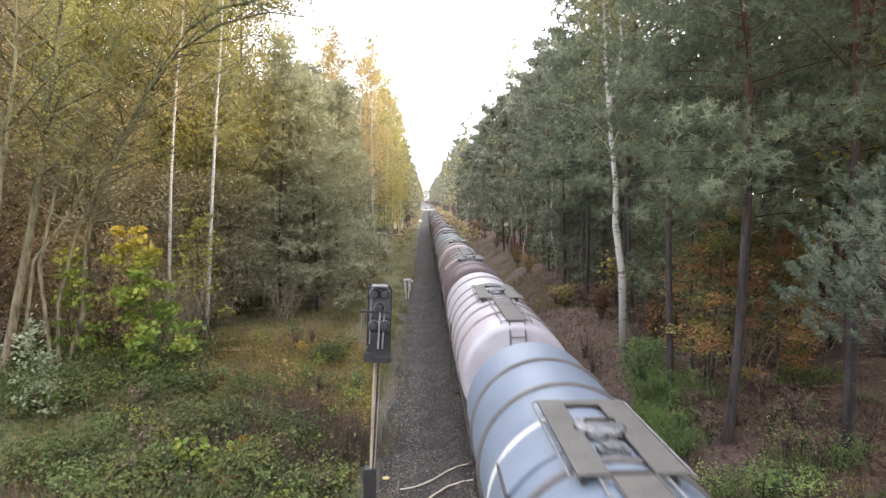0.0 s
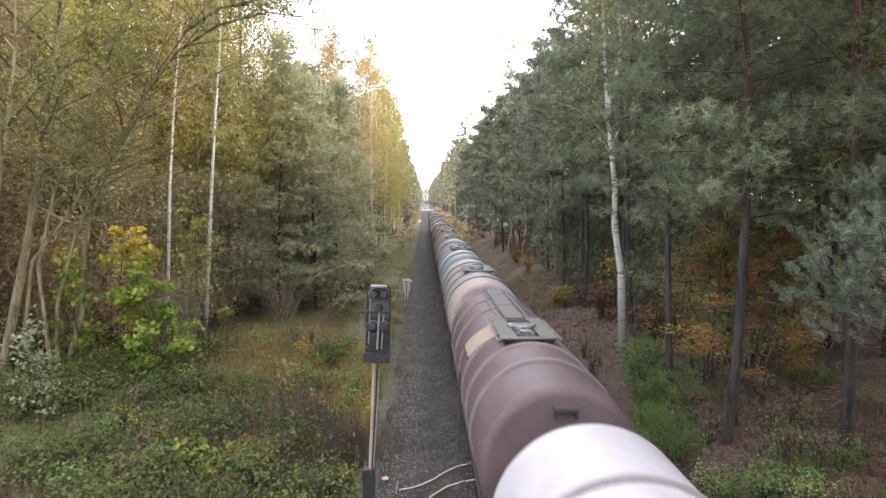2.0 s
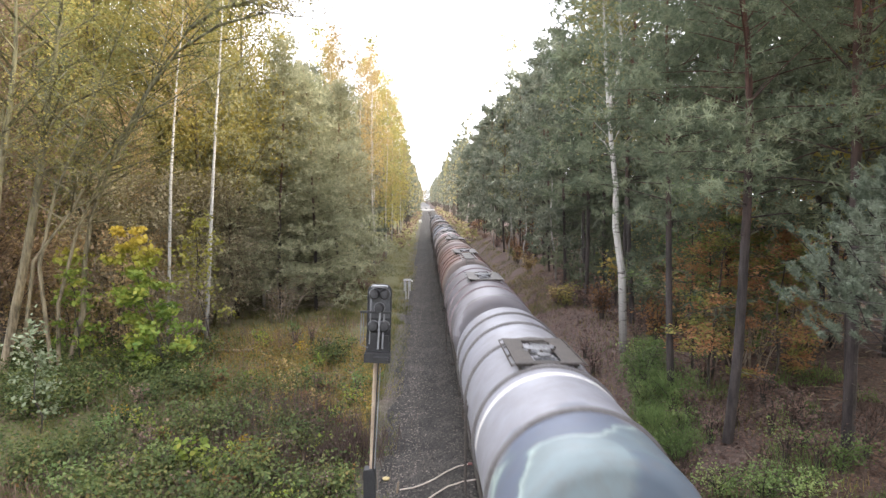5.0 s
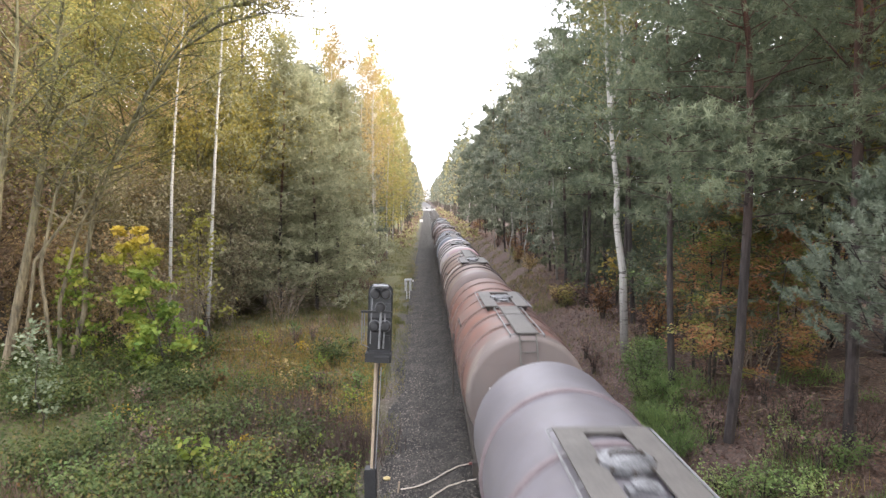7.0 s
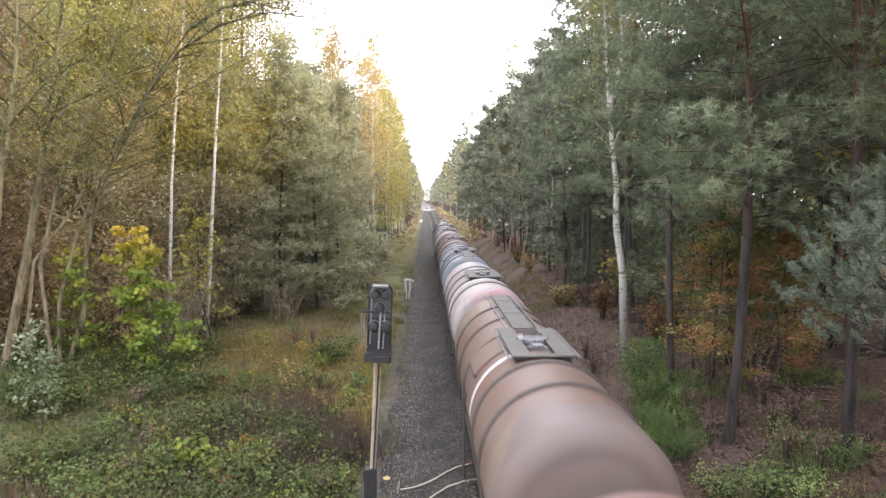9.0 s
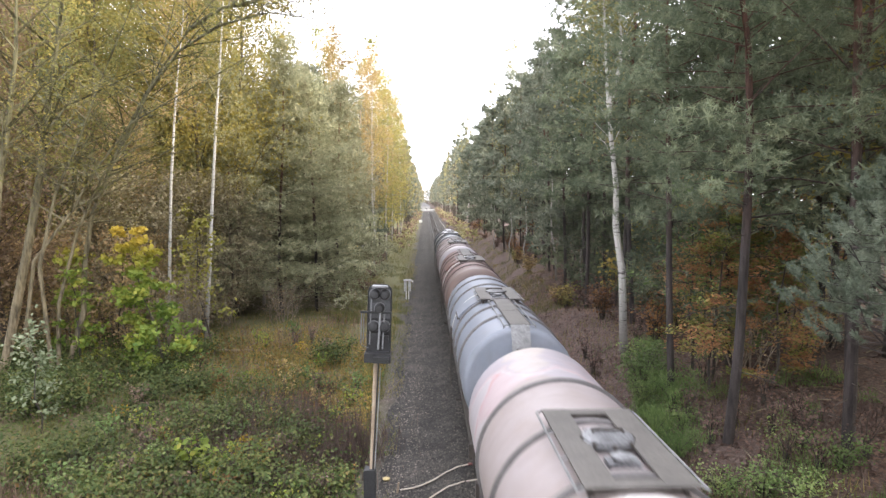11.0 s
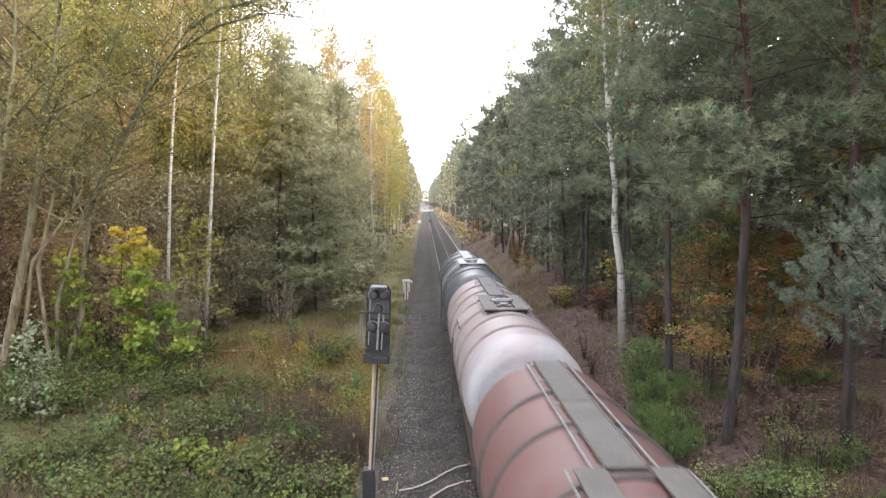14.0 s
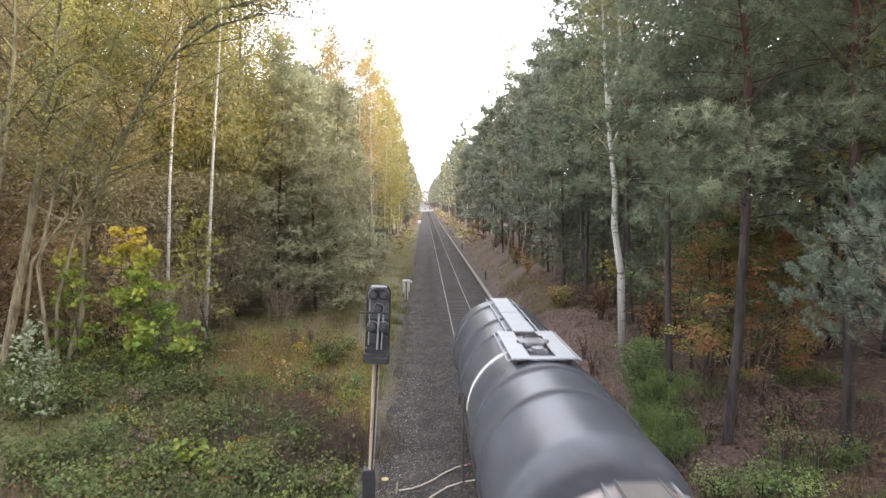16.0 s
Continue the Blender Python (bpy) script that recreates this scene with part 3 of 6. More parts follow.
def gangway(wagon, y0, y1, metal):
    """The long plank walkway on the tank's back, with rails along both sides."""
    y0, y1 = sorted((y0, y1))
    w = holder("walkway", "", "")
    w.parent = wagon
    count = max(2, round((y1 - y0) / 1.15))
    step = (y1 - y0) / count
    for k in range(count):
        plank = Solid().box(-0.27, 0.27, y0 + k * step + 0.008, y0 + (k + 1) * step - 0.008, DECK_Z - 0.035, DECK_Z - 0.005 * (1 + k % 2))
        for x in (-0.26, 0.24):
            plank.box(x, x + 0.02, y0 + k * step + 0.01, y0 + (k + 1) * step - 0.01, DECK_Z - 0.036, DECK_Z + 0.012)
        part("plank", plank, metal, w)
    for side in (-1, 1):
        r = Solid().path([(side * 0.40, y0, DECK_Z - 0.05), (side * 0.40, y1, DECK_Z - 0.05)], 0.019, 6)
        for y in np.linspace(y0 + 0.05, y1 - 0.05, max(3, int((y1 - y0) / 0.9))):
            r.path([(side * 0.25, y, DECK_Z - 0.03), (side * 0.40, y, DECK_Z - 0.05)], 0.014, 5).path([(side * 0.40, y, DECK_Z - 0.05), (side * 0.44, y, DECK_Z - 0.30)], 0.014, 5)
        part("side_rail", r, PIPE if metal is GRATING else metal, w)


def ladder(wagon, pts, dx, dy, metal, rungs):
    """A ladder whose two stringers follow points, spread by dx and dy."""
    s = Solid()
    pts = [Vector(p) for p in pts]
    off = Vector((dx, dy, 0))
    for k in (-1, 1):
        s.path([p + off * k for p in pts], 0.022, 6)
    total = sum((b - a).length for a, b in zip(pts, pts[1:]))
    for k in range(rungs):
        d = total * (k + 0.5) / rungs
        for a, b in zip(pts, pts[1:]):
            if d <= (b - a).length:
                p = a.lerp(b, d / (b - a).length)
                break
            d -= (b - a).length
        s.path([p - off, p + off], 0.016, 6)
    part("ladder", s, metal, wagon)


def side_plate(tank, y0, y1, paint, label):
    """The curved plate that covers the ladder's head on the tank's flank; its lower edge stands off."""
    a0, a1, n = 110.0, 149.0, 10
    v = []
    for k in range(n + 1):
        q = k / n
        a = radians(a0 + (a1 - a0) * q)
        for r in (TANK_R + 0.004, TANK_R + 0.03 + 0.05 * q * q):
            for y in (y0, y1):
                v.append((r * math.cos(a), y, TANK_Z + r * math.sin(a)))
    f = []
    for k in range(n):
        p, q = 4 * k, 4 * k + 4
        f += [(p + 2, p + 3, q + 3, q + 2), (p, q, q + 1, p + 1), (p, p + 2, q + 2, q), (p + 1, q + 1, q + 3, p + 3)]
    f += [(0, 1, 3, 2), (4 * n, 4 * n + 2, 4 * n + 3, 4 * n + 1)]
    plate = part("side_plate", Solid().add(v, f), paint, tank, label)
    a = radians(a1 + 0.6)
    r = TANK_R + 0.05
    x, z = r * math.cos(a), TANK_Z + r * math.sin(a)
    part("plate_edge", Solid().box(x - 0.05, x + 0.03, y0, y1, z - 0.035, z + 0.02), UNDERFRAME, plate, "dark lower edge")


def wagon(front, rear, p0, p1, walkway, paint, label, bands, white_band=None, metal=None, dish_ladder=False, band_paint=None, plate=None, plate_paint=None, step=False, end_plate=False, stripe=(108, 178), knuckle=0.3):
    """One four-axle tank wagon. All places along it are metres from the camera's foot at the start."""
    metal = metal or GRATING
    length = rear - front
    mid = (front + rear) / 2
    at = lambda y: y - mid
    h = length / 2
    w = holder("tank_wagon", label, "tank wagon", "wagons of the freight train")
    tank = part("tank", tank_body(length, knuckle), paint, w)
    for t in bands:
        part("band", band(at(t)), band_paint or paint, tank)
    if white_band:
        part("band", band(at(white_band), 0.09, 0.012, *stripe), STRIPE_PAINT, tank, "white painted stripe")
    deck(w, at(p0), at(p1), metal, [at(p0), at(p1)] if not walkway else [at(p1) if walkway == "front" else at(p0)])
    if walkway == "front":
        gangway(w, -h - 0.05, at(p0) - 0.01, metal)
    elif walkway == "rear":
        gangway(w, at(p1) + 0.01, h + 0.05, metal)
    if end_plate:
        line = [(-h - 0.06, DECK_Z - 0.02), (-h - 0.3, 3.98), (-h - 0.45, 3.4), (-h - 0.49, 2.5)]
        n = len(line)
        v = [(x, y + d, z + d) for d in (0.0, -0.035) for y, z in line for x in (-0.24, 0.24)]
        f = [(2 * k, 2 * k + 1, 2 * k + 3, 2 * k + 2) for k in range(n - 1)] + [(2 * n + 2 * k, 2 * n + 2 * k + 1, 2 * n + 2 * k + 3, 2 * n + 2 * k + 2) for k in range(n - 1)]
        f += [(2 * k + c, 2 * k + 2 + c, 2 * n + 2 * k + 2 + c, 2 * n + 2 * k + c) for k in range(n - 1) for c in (0, 1)] + [(0, 1, 2 * n + 1, 2 * n), (2 * n - 2, 2 * n - 1, 4 * n - 1, 4 * n - 2)]
        end = part("end_plate", Solid().add(v, f), PIPE, tank, "grey plate down the end dish")
        part("slot", Solid().box(-0.13, 0.13, -h - 0.47, -h - 0.36, 3.72, 3.8), SIGNAL_BLACK, end, "dark slot")
    elif dish_ladder:
        ladder(w, [(0, -h - 0.07, DECK_Z - 0.06), (0, -h - 0.28, 4.0), (0, -h - 0.44, 3.4), (0, -h - 0.5, 1.3)], 0.2, 0, metal, 11)
    y = at((p0 + p1) / 2) + 0.4
    ladder(w, [(-1.5, y, 3.1), (-1.53, y, 2.8), (-1.53, y, 1.1)], 0, 0.17, UNDERFRAME, 7)
    if plate:
        side_plate(tank, at(plate[0]), at(plate[1]), plate_paint or paint, "cream painted ladder plate" if plate_paint else "")
    if step:
        part("step", Solid().box(-0.2, 0.2, -h - 0.42, -h - 0.1, 3.93, 3.99).box(-0.2, -0.16, -h - 0.4, -h - 0.1, 3.8, 3.93).box(0.16, 0.2, -h - 0.4, -h - 0.1, 3.8, 3.93), UNDERFRAME, tank, "dark step on the end dish")
    if dish_ladder:
        for k in range(10):
            if k not in (2, 7):
                part("mark", Solid().box(-0.92 + 0.05 * k, -0.882 + 0.05 * k, -h - 0.355, -h - 0.15, 3.02, 3.09), WHITE_PAINT, tank)
        for z in (3.2, 3.42):
            part("warning_mark", Solid().add([(x, -h - y, zz) for y in (0.15, 0.375) for x, zz in ((0.42, z), (0.58, z), (0.44, z + 0.14))], [(0, 1, 2), (3, 4, 5), (0, 1, 4, 3), (1, 2, 5, 4), (2, 0, 3, 5)]), YELLOW_PAINT, tank, "yellow warning triangle")
    fr = Solid().box(-0.28, 0.28, -h - 0.2, h + 0.2, 0.92, 1.2).box(-1.22, -1.08, -h - 0.05, h + 0.05, 0.95, 1.2).box(1.08, 1.22, -h - 0.05, h + 0.05, 0.95, 1.2)
    for s in (-1, 1):
        a, b = sorted((s * (h + 0.02), s * (h + 0.16)))
        fr.box(-1.3, 1.3, a, b, 0.88, 1.26)
        for q in (h - 1.2, h - 2.6):
            fr.add([(x, s * q + dy, z) for dy in (-0.12, 0.12) for x, z in ((-1.1, 1.15), (1.1, 1.15), (1.2, 1.9), (0.7, 1.5), (0, 1.36), (-0.7, 1.5), (-1.2, 1.9))],
                   [(i, (i + 1) % 7, 7 + (i + 1) % 7, 7 + i) for i in range(7)] + [tuple(range(7)), tuple(range(7, 14))])
    frame_part = part("underframe", fr, UNDERFRAME, w, "dusty black steel underframe")
    part("air_tank", Solid().lathe([(-0.6, 0.002), (-0.56, 0.15), (-0.5, 0.19), (0.5, 0.19), (0.56, 0.15), (0.6, 0.002)], (0.7, 0, 0.72), 18), UNDERFRAME, w)
    pipe = Solid().lathe([(0.45, 0.12), (1.4, 0.12), (1.4, 0.2), (1.45, 0.2)], (0, 0, 0), 14, "z").path([(-1.35, 0.2, 0.6), (1.35, 0.2, 0.6)], 0.075, 10)
    part("outlet_pipe", pipe, UNDERFRAME, w)
    for s in (-1, 1):
        for x in (-0.875, 0.875):
            b = new("buffer", BUFFER)
            b.parent = frame_part
            b.matrix_basis = pose(x, s * (h + 0.155), 1.06, 0, 0, 0 if s > 0 else 180)
        bg = new("bogie", BOGIE)
        bg.parent = w
        bg.matrix_basis = pose(0, s * (h - 1.75), 0)
        for y in (-0.9, 0.9):
            ws = new("wheelset", WHEELSET)
            ws.parent = bg
            ws.matrix_basis = pose(0, y, WHEEL_R)
            WHEELS.append((ws, y))
    hose = Solid().path([(0.25, -h - 0.15, 0.98), (0.27, -h - 0.35, 0.7), (0.25, -h - 0.6, 0.62), (0.2, -h - 0.78, 0.8)], 0.03, 6)
    part("brake_hose", hose, UNDERFRAME, w)
    part("coupling", Solid().path([(0, -h - 0.1, 1.05), (0, -h - 0.5, 0.98), (0, -h - 0.8, 1.02)], 0.05, 8).box(-0.12, 0.12, -h - 0.3, -h - 0.1, 0.97, 1.13), UNDERFRAME, w)
    TRAIN.append((w, mid))
    return w


WHEELS, TRAIN = [], []
PANEL = mottled("cream_paint", [(0.3, (0.22, 0.165, 0.12)), (0.7, (0.33, 0.26, 0.2))], 2.0, 0.6, 0.1, 0.002)
BROWN_BAND = mottled("brown_band_paint", [(0.3, (0.045, 0.034, 0.032)), (0.7, (0.11, 0.085, 0.078))], 2.0, 0.6, 0.1, 0.002)
MAUVE_BAND = mottled("mauve_band_paint", [(0.3, (0.12, 0.092, 0.098)), (0.7, (0.21, 0.175, 0.182))], 2.0, 0.6, 0.1, 0.002)
RUST_BAND = mottled("rust_band_paint", [(0.3, (0.085, 0.05, 0.042)), (0.7, (0.16, 0.105, 0.09))], 2.0, 0.6, 0.1, 0.002)
# rose bands: tank colour darkened to imitate the shadow lines of raised ribs
SHADED_ROSE_BAND = mottled("shaded_rose_band", [(0.3, (0.13, 0.105, 0.105)), (0.7, (0.24, 0.2, 0.2))], 2.0, 0.6, 0.1, 0.002)
SLATE_BAND = mottled("slate_band_paint", [(0.3, (0.04, 0.042, 0.048)), (0.7, (0.075, 0.08, 0.09))], 2.0, 0.5, 0.1, 0.002)
PALE_BAND = mottled("pale_band_paint", [(0.3, (0.15, 0.13, 0.132)), (0.7, (0.29, 0.26, 0.262))], 2.0, 0.6, 0.1, 0.002)
DARK_BAND = mottled("dark_band_paint", [(0.3, (0.06, 0.055, 0.055)), (0.7, (0.16, 0.15, 0.15))], 2.0, 0.6, 0.1, 0.002)
BLUE_GREY = tank_paint("blue_grey_paint", (0.137, 0.172, 0.227), (0.179, 0.213, 0.268), 0.42, 0.2)
PINKISH_WHITE = tank_paint("pinkish_white_paint", (0.431, 0.422, 0.458), (0.387, 0.352, 0.378), 0.4, 0.2, 0.35, [(-5.8, -2.5)], [(0.286, 0.258, 0.287), (0.312, 0.301, 0.35), (0.287, 0.218, 0.235)])
MAUVE_BROWN = tank_paint("mauve_brown_paint", (0.086, 0.055, 0.059), (0.119, 0.088, 0.095), 0.5, 0.25)
BEIGE_SPRAYED = tank_paint("sprayed_beige_paint", (0.2, 0.168, 0.155), (0.25, 0.215, 0.206), 0.5, 0.35, 0.85, [(-6, -1.8), (3.1, 6)],
                           [(0.26, 0.225, 0.18), (0.2, 0.215, 0.265), (0.27, 0.255, 0.28), (0.36, 0.19, 0.2), (0.24, 0.215, 0.205), (0.33, 0.3, 0.28), (0.29, 0.255, 0.2)])
TEAL_SPRAYED = tank_paint("sprayed_white_paint", (0.25, 0.255, 0.285), (0.2, 0.198, 0.215), 0.45, 0.4, 0.9, [(-7.5, -3.9)],
                          [(0.07, 0.095, 0.125), (0.085, 0.115, 0.145), (0.13, 0.17, 0.185), (0.3, 0.37, 0.34), (0.1, 0.135, 0.16), (0.09, 0.11, 0.15)])
SILVER_GREY = tank_paint("silver_grey_paint", (0.116, 0.108, 0.119), (0.165, 0.156, 0.172), 0.45, 0.35, 0.7, [(-7, -2.6)], [(0.11, 0.102, 0.11), (0.128, 0.12, 0.13), (0.118, 0.108, 0.116), (0.138, 0.131, 0.145), (0.23, 0.225, 0.245)])
TERRACOTTA = tank_paint("terracotta_paint", (0.172, 0.074, 0.053), (0.141, 0.104, 0.095), 0.5, 0.3, 0.85, [(-7, -5.1)], [(0.17, 0.15, 0.14), (0.14, 0.122, 0.117), (0.19, 0.165, 0.15)])
DUSTY_BROWN = tank_paint("dusty_brown_paint", (0.145, 0.088, 0.067), (0.168, 0.124, 0.108), 0.48, 0.35, 0.6, [(-7.5, -4.9), (4.3, 7.5)], [(0.175, 0.135, 0.11), (0.14, 0.12, 0.125), (0.2, 0.16, 0.13)])
PINK_SPRAYED = tank_paint("sprayed_pink_paint", (0.25, 0.21, 0.2), (0.3, 0.265, 0.27), 0.5, 0.3, 0.85, [(-6, -3.4), (2.4, 6)],
                          [(0.3, 0.28, 0.31), (0.38, 0.36, 0.38), (0.4, 0.22, 0.225), (0.37, 0.35, 0.37), (0.35, 0.285, 0.295), (0.29, 0.27, 0.3), (0.36, 0.32, 0.3)])
PALE_BLUE = tank_paint("pale_blue_paint", (0.158, 0.178, 0.216), (0.205, 0.219, 0.257), 0.45, 0.25)
RED_BROWN = tank_paint("red_brown_paint", (0.122, 0.06, 0.054), (0.14, 0.088, 0.083), 0.48, 0.3, 0.75, [(-7.5, -4.6)], [(0.135, 0.112, 0.112), (0.16, 0.118, 0.1), (0.12, 0.1, 0.1), (0.155, 0.128, 0.118)])
# front palette paints the sky's bluish sheen on the end rim, with pale dirt
ROSE_WHITE = tank_paint("rose_white_paint", (0.23, 0.182, 0.172), (0.285, 0.25, 0.252), 0.45, 0.3, 0.7, [(-7.5, -5.0)], [(0.25, 0.27, 0.31), (0.33, 0.34, 0.37), (0.3, 0.25, 0.25), (0.28, 0.28, 0.3)])
DARK_GREY = tank_paint("dark_grey_paint", (0.05, 0.055, 0.067), (0.084, 0.091, 0.105), 0.27, 0.2)


wagon(3.4, 14, 7, 9.7, "front", BLUE_GREY, "blue-grey tank wagon with dark bands and steel walkway", [12.42, 10.72, 7.5, 5.9], 9.3, band_paint=DARK_BAND, plate=(8.05, 9.05), knuckle=0.22)
wagon(16.38, 27.63, 20.08, 23.03, "front", PINKISH_WHITE, "pinkish white tank wagon with a grey walkway", [25.83, 23.63, 22.13, 20.63, 19.33, 17.83], dish_ladder=True, band_paint=PALE_BAND, knuckle=0.22)
wagon(29.61, 40.64, 32.97, 35.45, "rear", MAUVE_BROWN, "mauve-brown tank wagon with a cream side plate", [39.14, 37.44, 35.54, 34.09, 32.64, 31.24], plate=(34.19, 35.49), plate_paint=PANEL, step=True, band_paint=MAUVE_BAND, knuckle=0.2)
wagon(43.05, 52.8, 46.6, 49.07, None, BEIGE_SPRAYED, "beige tank wagon sprayed with faded colours", [50.7, 48.75, 46.65, 44.85], band_paint=DARK_BAND, knuckle=0.2)
wagon(55.1, 65.75, 59.05, 61.25, None, TEAL_SPRAYED, "whitish tank wagon sprayed dark blue and green", [56.5, 59, 61.4, 63.3, 64.7], 58.55, metal=UNDERFRAME, band_paint=DARK_BAND, stripe=(40, 178))
wagon(68.15, 78.2, 71.87, 74.46, None, SILVER_GREY, "dull silver-grey tank wagon with plain bands", [76.3, 73.95, 72, 70.2], band_paint=MAUVE_BAND)
wagon(80.7, 91.46, 84.41, 87.33, "front", TERRACOTTA, "terracotta tank wagon with an end ladder", [90.11, 88.36, 86.66, 85.16, 83.66, 82.01], dish_ladder=True, band_paint=RUST_BAND, plate=(85.26, 86.56), knuckle=0.15)
wagon(93.87, 105.22, 97.29, 100.05, "rear", DUSTY_BROWN, "dusty brown tank wagon with a white stripe", [103.47, 101.72, 99.91, 97.02, 95.52], 98.07, band_paint=BROWN_BAND, plate=(98.57, 99.87), knuckle=0.42)
wagon(107.6, 117.1, 110.3, 112.9, None, PINK_SPRAYED, "pale pink tank wagon sprayed with faded colours", [109, 110.7, 112.5, 114.6], 110.15, band_paint=DARK_BAND, stripe=(40, 178))
wagon(119.5, 130.43, 123.53, 126.18, "front", PALE_BLUE, "pale blue tank wagon with dark bands", [129.08, 127.33, 123.88, 122.61, 121.01], 125.68, dish_ladder=True, band_paint=DARK_BAND, end_plate=True, plate=(124.28, 125.48), knuckle=0.18)
wagon(132.99, 144.04, 136.4, 139.08, "rear", RED_BROWN, "red-brown tank wagon with a white stripe", [142.29, 140.79, 138.94, 136.01, 134.49], 137.06, band_paint=BROWN_BAND, plate=(137.69, 138.84), knuckle=0.36)
wagon(146.45, 157.5, 149.92, 152.69, "rear", ROSE_WHITE, "dusty rose-white tank wagon with raised bands", [155.65, 154.15, 152.45, 150.85, 149.35, 147.75], band_paint=SHADED_ROSE_BAND, plate=(151, 152.3), knuckle=0.42)
wagon(159.2, 170.83, 163.08, 165.72, "rear", DARK_GREY, "glossy dark grey tank wagon with pale walkway", [169.88, 167.68, 166.18, 162.65, 161.16], 164.38, metal=GALVANISED, band_paint=SLATE_BAND, knuckle=0.42)


# ---- signal ----
def build_signal():
    s = holder("railway_signal", "dark railway light signal on a weathered mast", "railway signal")
    lean = math.tan(radians(2.6))
    ax = lambda z: lean * z
    part("base_box", Solid().box(-0.15, 0.15, -0.14, 0.14, -0.15, 1.14, 0.03), SIGNAL_BLACK, s, "black base box")
    mast = Solid().path([(ax(1.1), 0, 1.1), (ax(4.2), 0, 4.2)], 0.06, 10)
    part("mast", mast, WOOD, s, "weathered pale mast")
    part("conduit", Solid().path([(0.12, -0.05, 1.05), (0.12 + ax(3.8), -0.05, 3.75)], 0.013, 6), GALVANISED, s)
    part("cable", Solid().path([(0.075, -0.06, 1.05), (0.075 + ax(3.8), -0.06, 3.9)], 0.018, 6), SIGNAL_BLACK, s, "black cable beside the mast")
    head = holder("signal_head", "", "")
    head.parent = s
    head.matrix_basis = pose(ax(4.0) + 0.07, -0.12, 4.08, 0, 2.0, 0)
    plate = Solid()
    outline = [(-0.28, 0.0), (0.28, 0.0)] + [(0.28 - 0.17 * (1 - math.cos(a)), 1.6 + 0.17 * math.sin(a)) for a in np.linspace(0, math.pi / 2, 6)] + [(-0.28 + 0.17 * (1 - math.cos(a)), 1.6 + 0.17 * math.sin(a)) for a in np.linspace(math.pi / 2, 0, 6)]
    n = len(outline)
    plate.add([(x, y, z) for y in (-0.04, 0.05) for x, z in outline], [(i, (i + 1) % n, n + (i + 1) % n, n + i) for i in range(n)] + [tuple(range(n)), tuple(range(n, 2 * n))])
    part("housing", plate, SIGNAL_GREY, head, "dark grey lamp housing")
    rim = Solid()
    for k in range(n):
        a, b = outline[k], outline[(k + 1) % n]
        rim.path([(a[0], -0.06, a[1]), (b[0], -0.06, b[1])], 0.022, 6)
    part("rim", rim, SIGNAL_BLACK, head)
    for x, z, r in ((-0.125, 1.54, 0.125), (0.125, 1.54, 0.125), (0.0, 1.2, 0.12), (-0.135, 0.74, 0.13), (0.135, 0.74, 0.13)):
        part("lamp_back", Solid().lathe([(-0.26, 0.002), (-0.25, r * 0.7), (-0.2, r * 0.95), (-0.04, r)], (x, 0, z), 20), SIGNAL_BLACK, head)
        part("lamp_ring", Solid().lathe([(-0.075, r), (-0.075, r + 0.02), (-0.05, r + 0.02)], (x, 0, z), 20), SIGNAL_EDGE, head)
    part("top_panel", Solid().box(-0.25, 0.25, -0.055, -0.04, 1.36, 1.7).box(-0.25, 0.25, -0.055, -0.04, 0.98, 1.3), SIGNAL_GREY, head)
    part("lower_panel", Solid().box(-0.26, 0.26, -0.06, -0.04, 0.12, 0.94), SIGNAL_BLACK, head, "black lower lamp panel")
    part("hood", Solid().box(-0.2, 0.2, -0.3, -0.04, 1.73, 1.77, 0.03), SIGNAL_EDGE, head)
    rods = Solid().path([(0.0, -0.2, 0.2), (0.03, -0.2, 1.15)], 0.028, 8).path([(0.1, -0.16, 0.2), (0.13, -0.16, 1.1)], 0.02, 8).path([(-0.22, -0.14, 0.3), (-0.2, -0.14, 1.45)], 0.016, 6)
    part("rod", rods, SIGNAL_EDGE, head)
    part("cross_bar", Solid().box(-0.46, 0.3, -0.2, -0.15, 1.08, 1.13), SIGNAL_BLACK, head)
    part("guard_wire", Solid().path([(-0.43, -0.17, 1.1), (-0.43, -0.17, 0.3), (-0.25, -0.17, 0.22)], 0.012, 6).path([(-0.37, -0.17, 1.1), (-0.37, -0.17, 0.35)], 0.01, 6), SIGNAL_EDGE, head)
    part("foot_box", Solid().box(-0.33, 0.31, -0.3, 0.12, -0.12, 0.1, 0.02).box(-0.1, 0.26, -0.42, -0.3, -0.1, 0.04), SIGNAL_BLACK, head, "black terminal box below the lamps")
    part("junction_box", Solid().box(-0.2, 0.05, -0.16, -0.04, 0.35, 0.6, 0.02).box(0.08, 0.24, -0.14, -0.04, 0.4, 0.52), SIGNAL_BLACK, head)
    s.matrix_world = pose(-1.42, 15.6, -0.42)


build_signal()


HUT_WALL = mottled("grey_render", [(0.35, (0.25, 0.24, 0.24)), (0.6, (0.5, 0.49, 0.49))], 0.8, 0.8, 0.2, 0.01)
HUT_ROOF = mottled("pale_roof", [(0.3, (0.22, 0.22, 0.23)), (0.7, (0.38, 0.38, 0.4))], 1.0, 0.7, 0.2, 0.01)


DULL_WHITE = mottled("dull_white_paint", [(0.35, (0.2, 0.21, 0.2)), (0.6, (0.6, 0.6, 0.58))], 5.0, 0.6, 0.2, 0.003)


